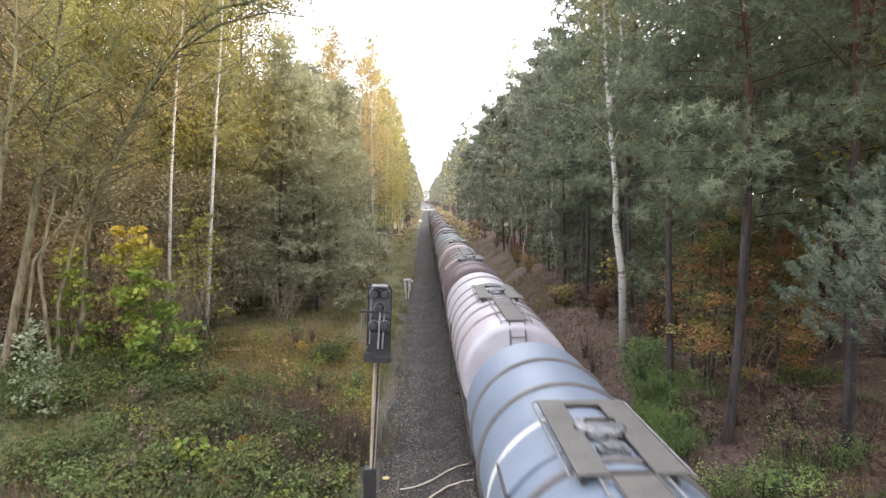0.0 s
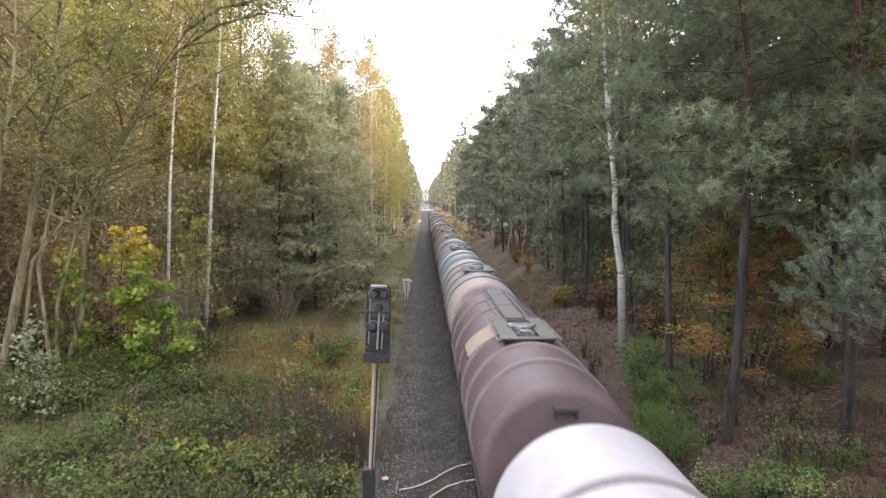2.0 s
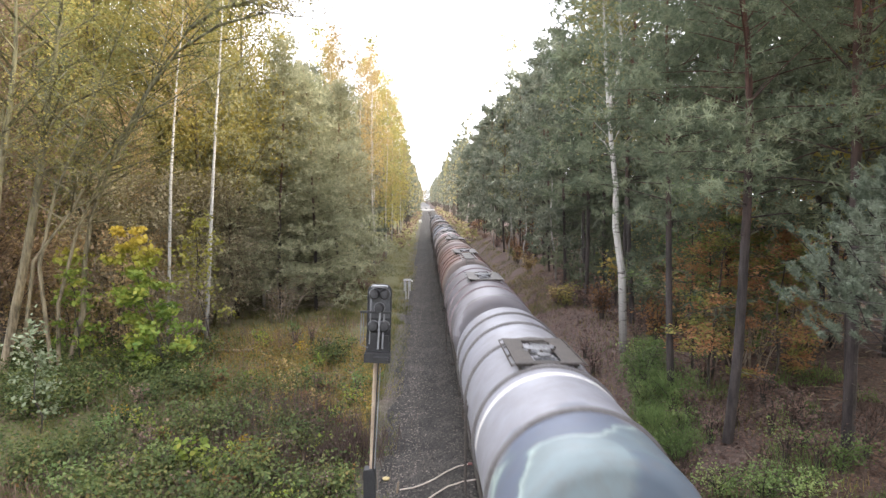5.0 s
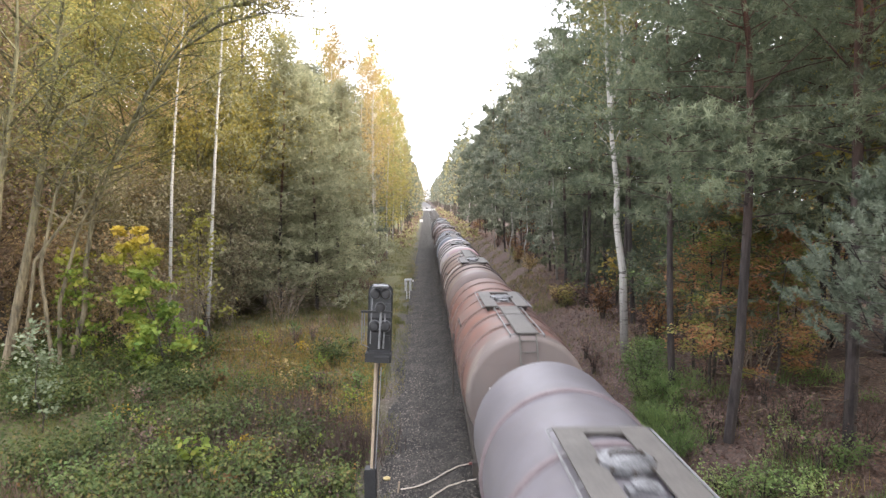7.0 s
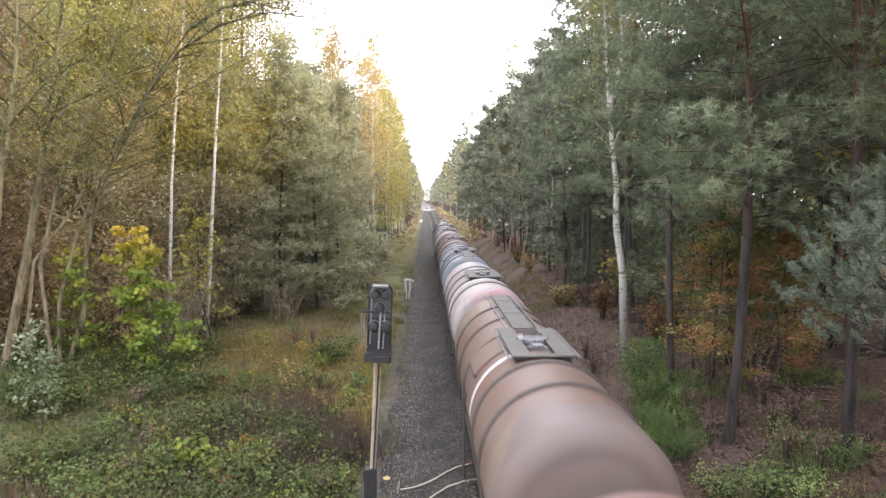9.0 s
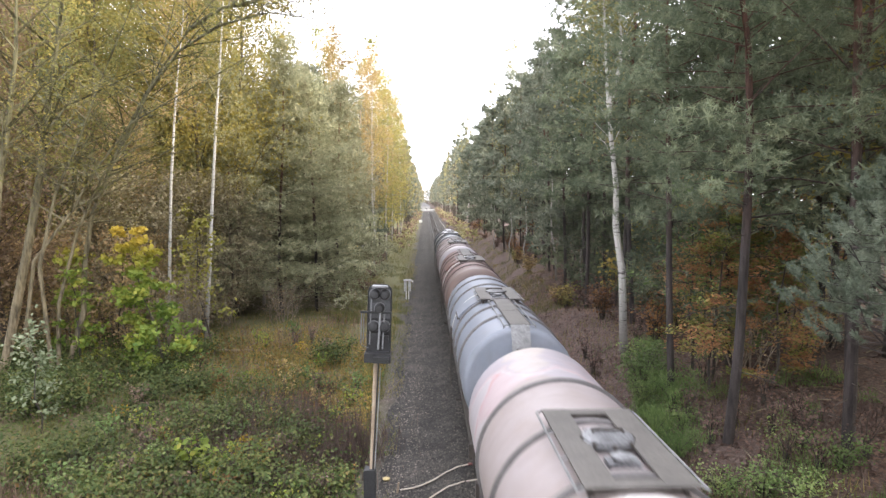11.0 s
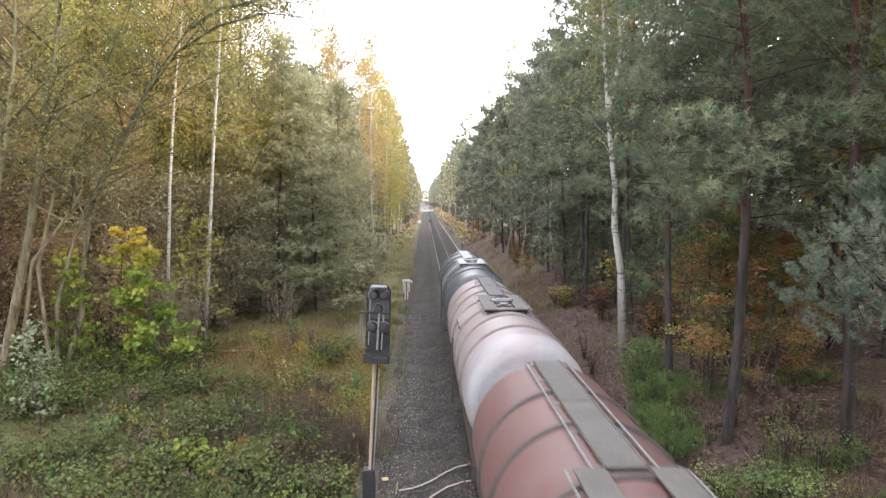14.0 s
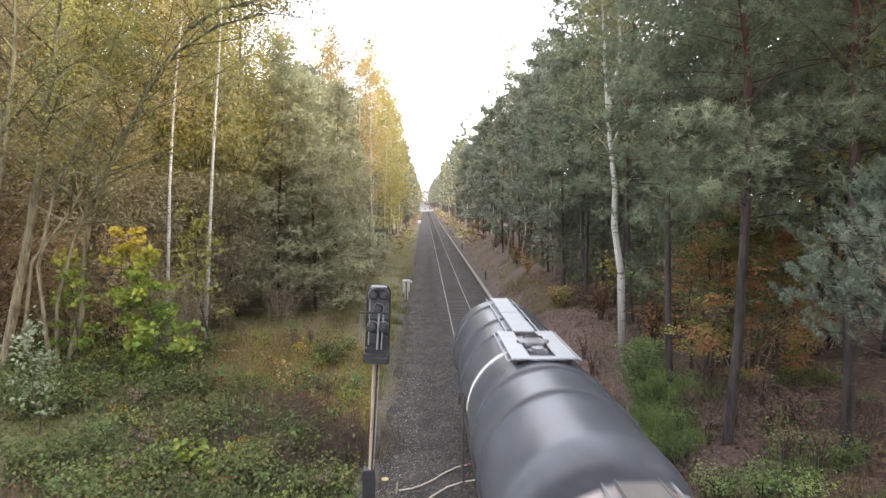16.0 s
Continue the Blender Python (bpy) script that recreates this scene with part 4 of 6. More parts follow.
def small_trackside():
    p = holder("marker_board", "small white marker board on two legs", "trackside sign")
    part("cap", Solid().box(-0.3, 0.34, -0.05, 0.05, 1.46, 1.6, 0.04).box(0.34, 0.46, -0.04, 0.04, 1.36, 1.5), WHITE_PAINT, p)
    for x in (-0.17, 0.17):
        part("plate", Solid().box(x - 0.1, x + 0.1, -0.03, 0.02, 0.62, 1.47), DULL_WHITE, p)
    for x in (-0.1, 0.1):
        part("leg", Solid().path([(x, 0.04, -0.1), (x, 0.04, 1.27)], 0.035, 8), WHITE_PAINT, p)
    p.matrix_world = pose(-1.45, 50.3, -0.45)
    q = holder("speed_board", "small square white board on a thin post", "trackside sign")
    part("board", Solid().box(-0.5, 0.5, -0.02, 0.02, 0.3, 1.3), WHITE_PAINT, q)
    part("post", Solid().path([(0, 0.05, -0.2), (0, 0.05, 1.2)], 0.04, 8), GALVANISED, q)
    q.matrix_world = pose(-1.55, 205, -0.4)
    h = holder("crossing_hut", "small white hut with pitched roof at the crossing", "hut")
    part("wall", Solid().box(-4.2, 4.2, -2, 2, 0, 3.2), HUT_WALL, h)
    part("roof", Solid().add([(x, y, z) for y in (-2.5, 2.5) for x, z in ((-4.6, 3.18), (0, 5.9), (4.6, 3.18))], [(0, 1, 4, 3), (1, 2, 5, 4), (0, 2, 1), (3, 4, 5), (0, 3, 5, 2)]), HUT_ROOF, h, "pale pitched roof")
    for x in (-2.2, 1.4):
        part("window", Solid().box(x, x + 0.9, -2.06, -2.0, 0.9, 1.9), LENS, h)
    h.matrix_world = pose(-1.2, 412, -0.2)
    b = holder("crossing_barrier", "white barrier across the level crossing", "barrier")
    part("boom", Solid().box(-4.5, 4.5, -0.06, 0.06, 0.9, 1.1), WHITE_PAINT, b)
    for x in np.arange(-4.2, 4.3, 0.35):
        part("slat", Solid().box(x - 0.05, x + 0.05, -0.03, 0.03, 0.2, 0.9), WHITE_PAINT, b)
    for x in (-4.6, 4.6):
        part("post", Solid().box(x - 0.12, x + 0.12, -0.12, 0.12, -0.3, 1.3), WHITE_PAINT, b)
    b.matrix_world = pose(1.5, 405, -0.1)
    t = new("cable_trough", Solid().box(-0.13, 0.13, 8, 230, -0.5, -0.22).mesh("cable_trough", CONCRETE))
    tagged(t, "concrete cable trough beside the ballast", "cable trough", kind="structure")
    t.location.x = 5.24
    lid = Solid().box(-0.15, 0.15, -0.49, 0.49, 0, 0.055, 0.012).mesh("lid", TROUGH)
    for k in range(222):
        o = new("lid", lid)
        o.parent = t
        o.matrix_basis = pose(random.uniform(-0.012, 0.012), 8.5 + k, -0.216 + random.uniform(-0.004, 0.006), 0, 0, random.uniform(-0.7, 0.7))
    post = Solid().box(-0.06, 0.06, -0.06, 0.06, -0.3, 0.75, 0.02).mesh("post", UNDERFRAME)
    for x, y in ((5.75, 59), (5.75, 96), (5.8, 140)):
        o = tagged(new("marker_post", post), "short dark post on the bank foot", "post", "posts beside the line")
        o.location = (x, y, ground_z(x, y) + 0.1)
    for k, pts in enumerate(([(-0.7, 16.55, -0.31), (-0.35, 16.6, -0.28), (-0.08, 16.7, -0.24), (0.25, 16.95, -0.2), (0.56, 17.2, -0.12), (0.9, 17.42, -0.06), (1.25, 17.5, -0.02)],
                             [(-0.2, 15.4, -0.27), (0.0, 15.75, -0.24), (0.25, 16.05, -0.2), (0.6, 16.3, -0.11), (1.0, 16.45, -0.06), (1.5, 16.55, -0.02)])):
        c = holder("cable", "pale cable lying across the ballast", "cable", "cables on the ballast")
        part("sheath", Solid().path(pts, 0.022, 8), HOSE, c)
        end = pts[-1]
        part("connector", Solid().box(end[0] - 0.05, end[0] + 0.08, end[1] - 0.03, end[1] + 0.03, end[2] - 0.05, end[2] + 0.03, 0.012), RED_PAINT, c, "dull red connector")
    pot = tagged(new("cable_pot", Solid().lathe([(0, 0.1), (0.03, 0.11), (0.05, 0.08), (0.055, 0.002)], (0, 0, 0), 20, "z").mesh("cable_pot", YELLOW_PAINT)), "flat yellowish cable pot lying in gravel", "cable pot")
    pot.location = (-1.12, 17.4, -0.4)
    stake = tagged(new("stake", Solid().path([(0, 0, -0.1), (0.05, 0.02, 0.3)], [0.03, 0.025], 6).mesh("stake", WOOD)), "short pale wooden stake in the gravel", "stake")
    stake.location = (-0.78, 16.4, -0.33)


small_trackside()


# ---- plants ----
def unit(rng, n):
    v = rng.normal(size=(n, 3))
    return v / np.linalg.norm(v, axis=1)[:, None]


class Leaves:
    """Many small leaves or needles as one mesh."""

    def __init__(self):
        self.tri, self.quad = [], []

    def broad(self, rng, c, size, flat=0.0, aspect=0.62, chips=False):
        """Leaves at points c: bent diamonds, or three-cornered chips for trees that stand back, turned at random; flat: how far they lie level."""
        c = np.asarray(c, float)
        n = len(c)
        s = size * rng.uniform(0.65, 1.3, (n, 1))
        nrm = unit(rng, n)
        nrm[:, 2] = np.abs(nrm[:, 2])
        nrm = nrm * (1 - flat) + np.array([0, 0, 1.0]) * flat
        nrm /= np.linalg.norm(nrm, axis=1)[:, None]
        u = np.cross(nrm, unit(rng, n))
        u /= np.linalg.norm(u, axis=1)[:, None] + 1e-9
        v = np.cross(nrm, u)
        lift = nrm * s * 0.18
        if chips:
            self.tri.append(np.stack([c - u * s, c + u * s * 0.7 + v * s * aspect, c + u * s * 0.7 - v * s * aspect], 1))
            return
        self.quad.append(np.stack([c - u * s, c + v * s * aspect + lift, c + u * s, c - v * s * aspect + lift], 1))

    def needles(self, rng, c, out, count, length, width, spread=0.75):
        """Tufts of narrow needles at points c that point about outwards."""
        c, out = np.repeat(np.asarray(c, float), count, 0), np.repeat(np.asarray(out, float), count, 0)
        n = len(c)
        d = out * (1 - spread) + unit(rng, n) * spread
        d /= np.linalg.norm(d, axis=1)[:, None]
        side = np.cross(d, unit(rng, n))
        side /= np.linalg.norm(side, axis=1)[:, None] + 1e-9
        L = length * rng.uniform(0.7, 1.25, (n, 1))
        w = width * rng.uniform(0.7, 1.3, (n, 1))
        self.tri.append(np.stack([c - side * w * 0.5, c + d * L, c + side * w * 0.5], 1))

    def blades(self, rng, base, height, width):
        """Grass blades that stand on base."""
        base = np.asarray(base, float)
        n = len(base)
        d = unit(rng, n) * 0.45 + np.array([0, 0, 1.0])
        a = rng.uniform(0, 2 * np.pi, n)
        side = np.stack([np.cos(a), np.sin(a), np.zeros(n)], 1) * width
        self.tri.append(np.stack([base - side, base + d * height * rng.uniform(0.5, 1.3, (n, 1)), base + side], 1))

    def mesh(self, name, material):
        parts = [q.reshape(-1, 3) for q in self.quad] + [t.reshape(-1, 3) for t in self.tri]
        v = np.concatenate(parts)
        sizes = np.concatenate([np.full(len(q), 4) for q in self.quad] + [np.full(len(t), 3) for t in self.tri])
        return mesh_np(name, v, np.arange(len(v)), sizes, material)


def between(path, s):
    """The point and direction at fraction s along a list of points."""
    k = min(int(s * (len(path) - 1)), len(path) - 2)
    t = s * (len(path) - 1) - k
    a, b = Vector(path[k]), Vector(path[k + 1])
    return a.lerp(b, t), (b - a).normalized()


def straight(rng, height, sway):
    pts, x, y = [], 0.0, 0.0
    for k in range(7):
        pts.append((x, y, height * k / 6 - (0.25 if k == 0 else 0)))
        x, y = x + rng.normal() * sway, y + rng.normal() * sway
    return pts


def grow(name, label, category, trunk_mat, leaf_mat, trunk, leaves, group, loose=False):
    t = holder(name, label, category, group)
    if loose:
        tagged(part("brush", trunk, trunk_mat, t), "tangle of thin stems", kind="stuff")
    else:
        part("trunk", trunk, trunk_mat, t)
    crown = new("crown", leaves.mesh("crown", leaf_mat))
    crown.parent = t
    return t


def pine(seed, height, low, reach, branches, tufts, count, nl, nw, thick, leaf_mat=None, path=None, label="tall Scots pine with dark trunk and grey-green crown", droop=0.15, name="pine_tree", dead=10, puff=0.3, tip=0.3, dead_reach=1.6):
    rng = np.random.default_rng(seed)
    path = path or straight(rng, height, 0.12)
    trunk, leaves, bare_wood = Solid(), Leaves(), Solid()
    n = len(path)
    trunk.path(path, [thick * (1 - 0.86 * (k / (n - 1)) ** 1.2) for k in range(n)], 10)
    for k in range(branches + dead):
        bare = k >= branches
        s = low + (0.995 - low) * (k + rng.random()) / branches if not bare else rng.uniform(0.03, low + 0.12)
        p, d = between(path, min(s, 0.995))
        q = (s - low) / (1 - low)
        L = reach * (tip + (1 - tip) * (1 - q) ** 0.8) * (0.55 + 0.45 * min(1, q * 6 + 0.35)) * rng.uniform(0.65, 1.2) if not bare else rng.uniform(0.3, dead_reach)
        a = k * 2.39996 + rng.normal() * 0.3
        rise = (0.15 + 0.5 * q) + rng.normal() * 0.12
        out = Vector((math.cos(a), math.sin(a), rise)).normalized()
        b = [p, p + out * L * 0.4, p + out * L * 0.75 + Vector((0, 0, -droop * L * 0.2)), p + out * L + Vector((0, 0, -droop * L * 0.45 + 0.1 * L * q))]
        r0 = max(0.012, thick * 0.22 * (1 - q * 0.7)) if not bare else 0.016
        (bare_wood if bare else trunk).path(b, [r0, r0 * 0.7, r0 * 0.4, 0.006], 3, False)
        if bare:
            for i in range(int(2 * dead_reach)):
                x, dd = between(b, rng.uniform(0.3, 1.0))
                bare_wood.path([x, x + (dd + Vector(unit(rng, 1)[0]) * 0.9) * rng.uniform(0.15, 0.3) * L], [0.008, 0.003], 3, False)
            continue
        m = max(3, int(tufts * (0.45 + 0.55 * L / reach)))
        groups = max(3, m // 7)
        ss = np.repeat(1 - 0.75 * rng.random(groups) ** 1.2, 7)
        ang = np.repeat(rng.normal(size=groups), 7)
        side = Vector((-math.sin(a), math.cos(a), 0))
        c, o = [], []
        for si, an in zip(ss, ang):
            pt, dd = between(b, si)
            off = side * an * 0.26 * L * (1.15 - si * 0.7)
            c.append(pt + off + Vector((rng.normal() * puff, rng.normal() * puff, rng.normal() * puff * 0.5 + 0.05)))
            o.append((dd + side * an * 0.5 + Vector((0, 0, 0.45))).normalized())
        leaves.needles(rng, c, o, count, nl, nw)
    top = between(path, 0.99)[0]
    leaves.needles(rng, [top] * 3, [(0, 0, 1)] * 3, count, nl, nw)
    tree = grow(name, label, "pine tree", PINE_BARK, leaf_mat or PINE_GREEN, trunk, leaves, "trees of the forest edge")
    tagged(part("dead_wood", bare_wood, TWIG_BARK if dead_reach > 2 else DARK_BARK, tree), "bare grey-brown dead branches", kind="stuff")
    return tree


def broadleaf(seed, height, low, reach, branches, per, size, thick, bark_mat, leaf_mat, label, path=None, name="broadleaf_tree", rise=0.7, hang=0.0, twigs=3, category="tree", flat=0.2, stems=(), clump=0.22, limb=0.26, squash=1.0, chips=False, group="trees of the forest edge"):
    """A leafy tree: trunk or stems, limbs, twigs, and leaves in loose clumps at the twigs' ends."""
    rng = np.random.default_rng(seed)
    trunk, leaves = Solid(), Leaves()
    lines = list(stems) or [path or straight(rng, height, 0.15)]
    for line in lines:
        n = len(line)
        th = thick if line is lines[0] else thick * 0.7
        trunk.path(line, [th * (1 - 0.88 * k / (n - 1)) for k in range(n)], 9)
        for k in range(branches):
            s = low + (0.99 - low) * (k + rng.random()) / branches
            p, d = between(line, s)
            q = (s - low) / (1 - low)
            L = reach * (1.05 - 0.65 * q) * rng.uniform(0.55, 1.2) * (0.6 + 0.4 * min(1, q * 5 + 0.3))
            a = k * 2.39996 + rng.normal() * 0.4
            out = (Vector((math.cos(a), math.sin(a), rise + rng.normal() * 0.2)) + d * 0.25).normalized()
            b = [p, p + out * L * 0.5, p + out * L + Vector((0, 0, -hang * L * 0.5))]
            r0 = max(0.008, th * limb * (1 - q * 0.6))
            trunk.path(b, [r0, r0 * 0.6, 0.006], 3, False)
            pts = []
            for w in range(twigs):
                p2, d2 = between(b, rng.uniform(0.3, 1.0))
                o2 = (d2 + Vector(unit(rng, 1)[0]) * 0.8 + Vector((0, 0, -hang))).normalized()
                e2 = p2 + o2 * L * rng.uniform(0.2, 0.45)
                trunk.path([p2, e2], [r0 * 0.35, 0.003], 3, False)
                for i in range(per):
                    x = p2.lerp(e2, rng.uniform(0.25, 1.1))
                    pts.append(np.array(x) + rng.normal(size=3) * np.array([1, 1, squash]) * clump * L ** 0.5 + np.array([0, 0, -abs(rng.normal()) * hang * 0.5]))
            leaves.broad(rng, pts, size, flat, chips=chips)
    return grow(name, label, category, bark_mat, leaf_mat, trunk, leaves, group)


def bush(seed, height, width, count, size, leaf_mat, label, name="shrub", stems=7, flat=0.3, category="shrub", layers=0, fuzzy=False):
    """A shrub of thin stems with leaves in uneven clumps; layers: level sprays, as on beech saplings."""
    rng = np.random.default_rng(seed)
    trunk, leaves = Solid(), Leaves()
    tips = []
    for k in range(stems):
        a = k * 2.39996
        lean = width * 0.5 * rng.uniform(0.3, 1.0)
        top = Vector((math.cos(a) * lean, math.sin(a) * lean, height * rng.uniform(0.6, 1.0)))
        mid = Vector((top.x * 0.35, top.y * 0.35, top.z * 0.55))
        trunk.path([(math.cos(a) * 0.05, math.sin(a) * 0.05, -0.15), mid, top], [0.025, 0.016, 0.005], 4, False)
        for s in np.linspace(0.3, 1.0, 5 if not layers else layers):
            p, d = between([(0, 0, 0), mid, top], s)
            for w in range(3):
                o = unit(rng, 1)[0]
                o[2] = abs(o[2]) * 0.4 if not layers else 0.05
                e = Vector(p) + Vector(o) * width * rng.uniform(0.12, 0.4)
                if height > 1.2:
                    trunk.path([p, e], [0.008, 0.003], 3, False)
                tips.append((p, e))
    pts = []
    for i in range(count):
        p, e = tips[rng.integers(len(tips))]
        x = np.array(p.lerp(e, rng.uniform(0.2, 1.15))) + rng.normal(size=3) * np.array([1, 1, 0.5 if layers else 1.0]) * width * 0.055
        x[2] = max(x[2], 0.04)
        pts.append(x)
    if fuzzy:
        leaves.needles(rng, pts, [(0, 0, 1)] * len(pts), 2, size * 4, 0.016, 0.45)
    else:
        leaves.broad(rng, pts, size, flat)
    return grow(name, label, category, DARK_BARK, leaf_mat, trunk, leaves, "undergrowth beside the line", height < 1.6)


def plant(ob, x, y, turn=0.0, dz=0.0):
    ob.matrix_world = pose(x, y, ground_z(x, y) + dz, 0, 0, turn)
    return ob


def shifted(pts, x, y, z):
    return [(a - x, b - y, c - z) for a, b, c in pts]


# -- single trees that can be told apart, west side --
g = ground_z
leaning = broadleaf(1, 16, 0.3, 3.8, 34, 8, 0.055, 0.19, MOSSY_BARK, OLIVE, "leaning tree with mossy pale stem and olive leaves",
                    stems=[shifted([(-17.6, 26.3, -0.2), (-16.17, 26.3, 5.72), (-15.55, 26.3, 8.71), (-15.21, 26.3, 10.97), (-14.53, 26.2, 14.1), (-14.02, 26, 16.8), (-13.6, 25.6, 19)], -17.6, 26.3, 0)], rise=0.5, limb=0.46, twigs=9)
plant(leaning, -17.6, 26.3)
many = broadleaf(2, 16, 0.35, 3.4, 24, 7, 0.055, 0.13, MOSSY_BARK, OLIVE, "many-stemmed leaning tree with thin mossy stems",
                 stems=[shifted(s, -15.4, 26.6, 0) for s in (
                     [(-15.3, 26.8, -0.2), (-14.52, 27, 2.54), (-14.37, 27, 4.71), (-13.99, 27, 6.62), (-13.2, 27, 8.51), (-12.57, 27, 9.91), (-10.84, 27, 12.81), (-9.51, 26.8, 14.42), (-7.74, 26.6, 16.4)],
                     [(-15.6, 26.2, -0.2), (-16.1, 25.5, 1.6), (-15.57, 25.5, 4.87), (-13.97, 25.5, 6.89), (-13.02, 25.5, 8.45), (-11.52, 25.5, 10.33), (-9.4, 25.4, 11.5), (-6.6, 25, 12.9)],
                     [(-15.5, 26.3, -0.2), (-15.36, 25.5, 4.65), (-14.6, 25.5, 7.56), (-13.63, 25.5, 9.56), (-12.65, 25.5, 11.96), (-11.24, 25.3, 14.77)],
                     [(-15.4, 26.5, -0.2), (-15.2, 26.4, 3), (-14.3, 26.4, 6), (-13.0, 26.2, 8.4), (-11.6, 26, 10.3), (-10.2, 25.6, 13.2), (-9.3, 25.2, 16)],
                     [(-12.9, 27, 9.2), (-11.4, 26.6, 11.6), (-9.8, 26, 13.2), (-8, 25.5, 14.1), (-6, 25.2, 14.5), (-4.1, 25, 14.2)],
                     [(-9.6, 26.8, 14.3), (-8.2, 26.4, 15.0), (-6.6, 26, 15.2), (-4.3, 25.5, 15.3)])], rise=0.35, limb=0.5, twigs=9)
plant(many, -15.4, 26.6)
edge_tree = broadleaf(3, 16, 0.35, 3.2, 24, 8, 0.055, 0.17, MOSSY_BARK, OLIVE, "mossy forked tree at the clearing's rim",
                      stems=[shifted(s, -16.6, 24, 0) for s in ([(-16.6, 24, -0.2), (-16.23, 24, 4.39), (-15.78, 24, 7.98), (-15.34, 24, 10.05), (-14.92, 24, 12.7), (-14.79, 24, 14.71), (-14.4, 24, 17.5)],
                                                                [(-16.5, 24.1, -0.2), (-16.6, 24.3, 6), (-16.1, 24.3, 9.6), (-16.0, 24.2, 13), (-15.9, 24, 17)])], rise=0.5, limb=0.46, twigs=9)
plant(edge_tree, -16.6, 24)
BIRCH = "slender birch with white bark and yellowing leaves"
birch_a = broadleaf(4, 20, 0.42, 2.6, 36, 24, 0.075, 0.115, BIRCH_BARK, BIRCH_OLIVE, BIRCH, name="birch_tree", category="birch tree", limb=0.1, rise=0.8, hang=0.35,
                    path=shifted([(-11.7, 33.5, -0.3), (-11.39, 33.5, 3.72), (-11.13, 33.5, 7.58), (-10.8, 33.5, 11.95), (-10.52, 33.5, 14.81), (-10.3, 33.5, 17.64), (-10.1, 33.5, 20.4)], -11.7, 33.5, 0))
plant(birch_a, -11.7, 33.5)
birch_c = broadleaf(5, 20, 0.5, 2.3, 32, 26, 0.065, 0.1, BIRCH_BARK, BIRCH_YELLOW, BIRCH, name="birch_tree", category="birch tree", limb=0.1, rise=0.8, hang=0.35,
                    path=shifted([(-13.05, 32, -0.2), (-12.88, 32, 3.5), (-12.65, 32, 8.14), (-12.42, 32, 10.92), (-12.17, 32, 13.38), (-11.81, 32, 16.1), (-11.68, 32, 18.3)], -13.05, 32, 0))
plant(birch_c, -13.05, 32)
# -- east side --
birch_b = broadleaf(6, 20, 0.5, 2.5, 30, 16, 0.07, 0.17, BIRCH_BARK, BIRCH_OLIVE, "tall white-barked birch with thin olive crown on the bank", name="birch_tree", category="birch tree", limb=0.1, rise=0.9, hang=0.3,
                    stems=[shifted([(7.97, 24.8, 1.0), (7.82, 24.8, 4.64), (7.52, 24.8, 6.45), (7.50, 24.8, 8.07), (7.27, 24.8, 9.79), (7.06, 24.8, 11.98), (6.87, 24.8, 15.13), (6.68, 24.8, 18.47)], 7.97, 24.8, g(7.97, 24.8)),
                           shifted([(7.15, 24.8, 11.13), (7.39, 24.8, 11.79), (7.58, 24.8, 12.94), (7.54, 24.8, 14.65), (7.58, 24.8, 17.04)], 7.97, 24.8, g(7.97, 24.8))])
plant(birch_b, 7.97, 24.8)
PINE_E = "tall Scots pine with dark lower and reddish upper trunk"
p_one = pine(11, 18, 0.3, 4.4, 60, 70, 18, 0.2, 0.024, 0.135, label=PINE_E, path=shifted([(7.85, 15.8, 1.2), (8.05, 15.8, 3.6), (8.13, 15.8, 6.8), (8.15, 15.8, 8.95), (8.0, 15.8, 11.4), (7.8, 15.8, 12.5), (7.6, 15.8, 15), (7.5, 15.8, 18.5)], 7.85, 15.8, g(7.85, 15.8)), dead=16)
plant(p_one, 7.85, 15.8)
p_two = pine(12, 18, 0.36, 4.4, 54, 70, 18, 0.2, 0.024, 0.15, label=PINE_E, path=shifted([(10.0, 14.3, 1.2), (9.97, 14.3, 4.3), (9.85, 14.3, 8.2), (9.7, 14.3, 12), (9.6, 14.3, 15), (9.5, 14.3, 18)], 10.0, 14.3, g(10, 14.3)), dead=14)
plant(p_two, 10.0, 14.3)
p_three = pine(13, 16, 0.4, 3.5, 50, 56, 18, 0.2, 0.024, 0.12, label=PINE_E, path=shifted([(7.75, 19.3, 1.0), (7.6, 19.3, 3.9), (7.45, 19.3, 8.4), (7.3, 19.3, 11.8), (7.2, 19.3, 16.5)], 7.75, 19.3, g(7.75, 19.3)), dead=14)
plant(p_three, 7.75, 19.3)


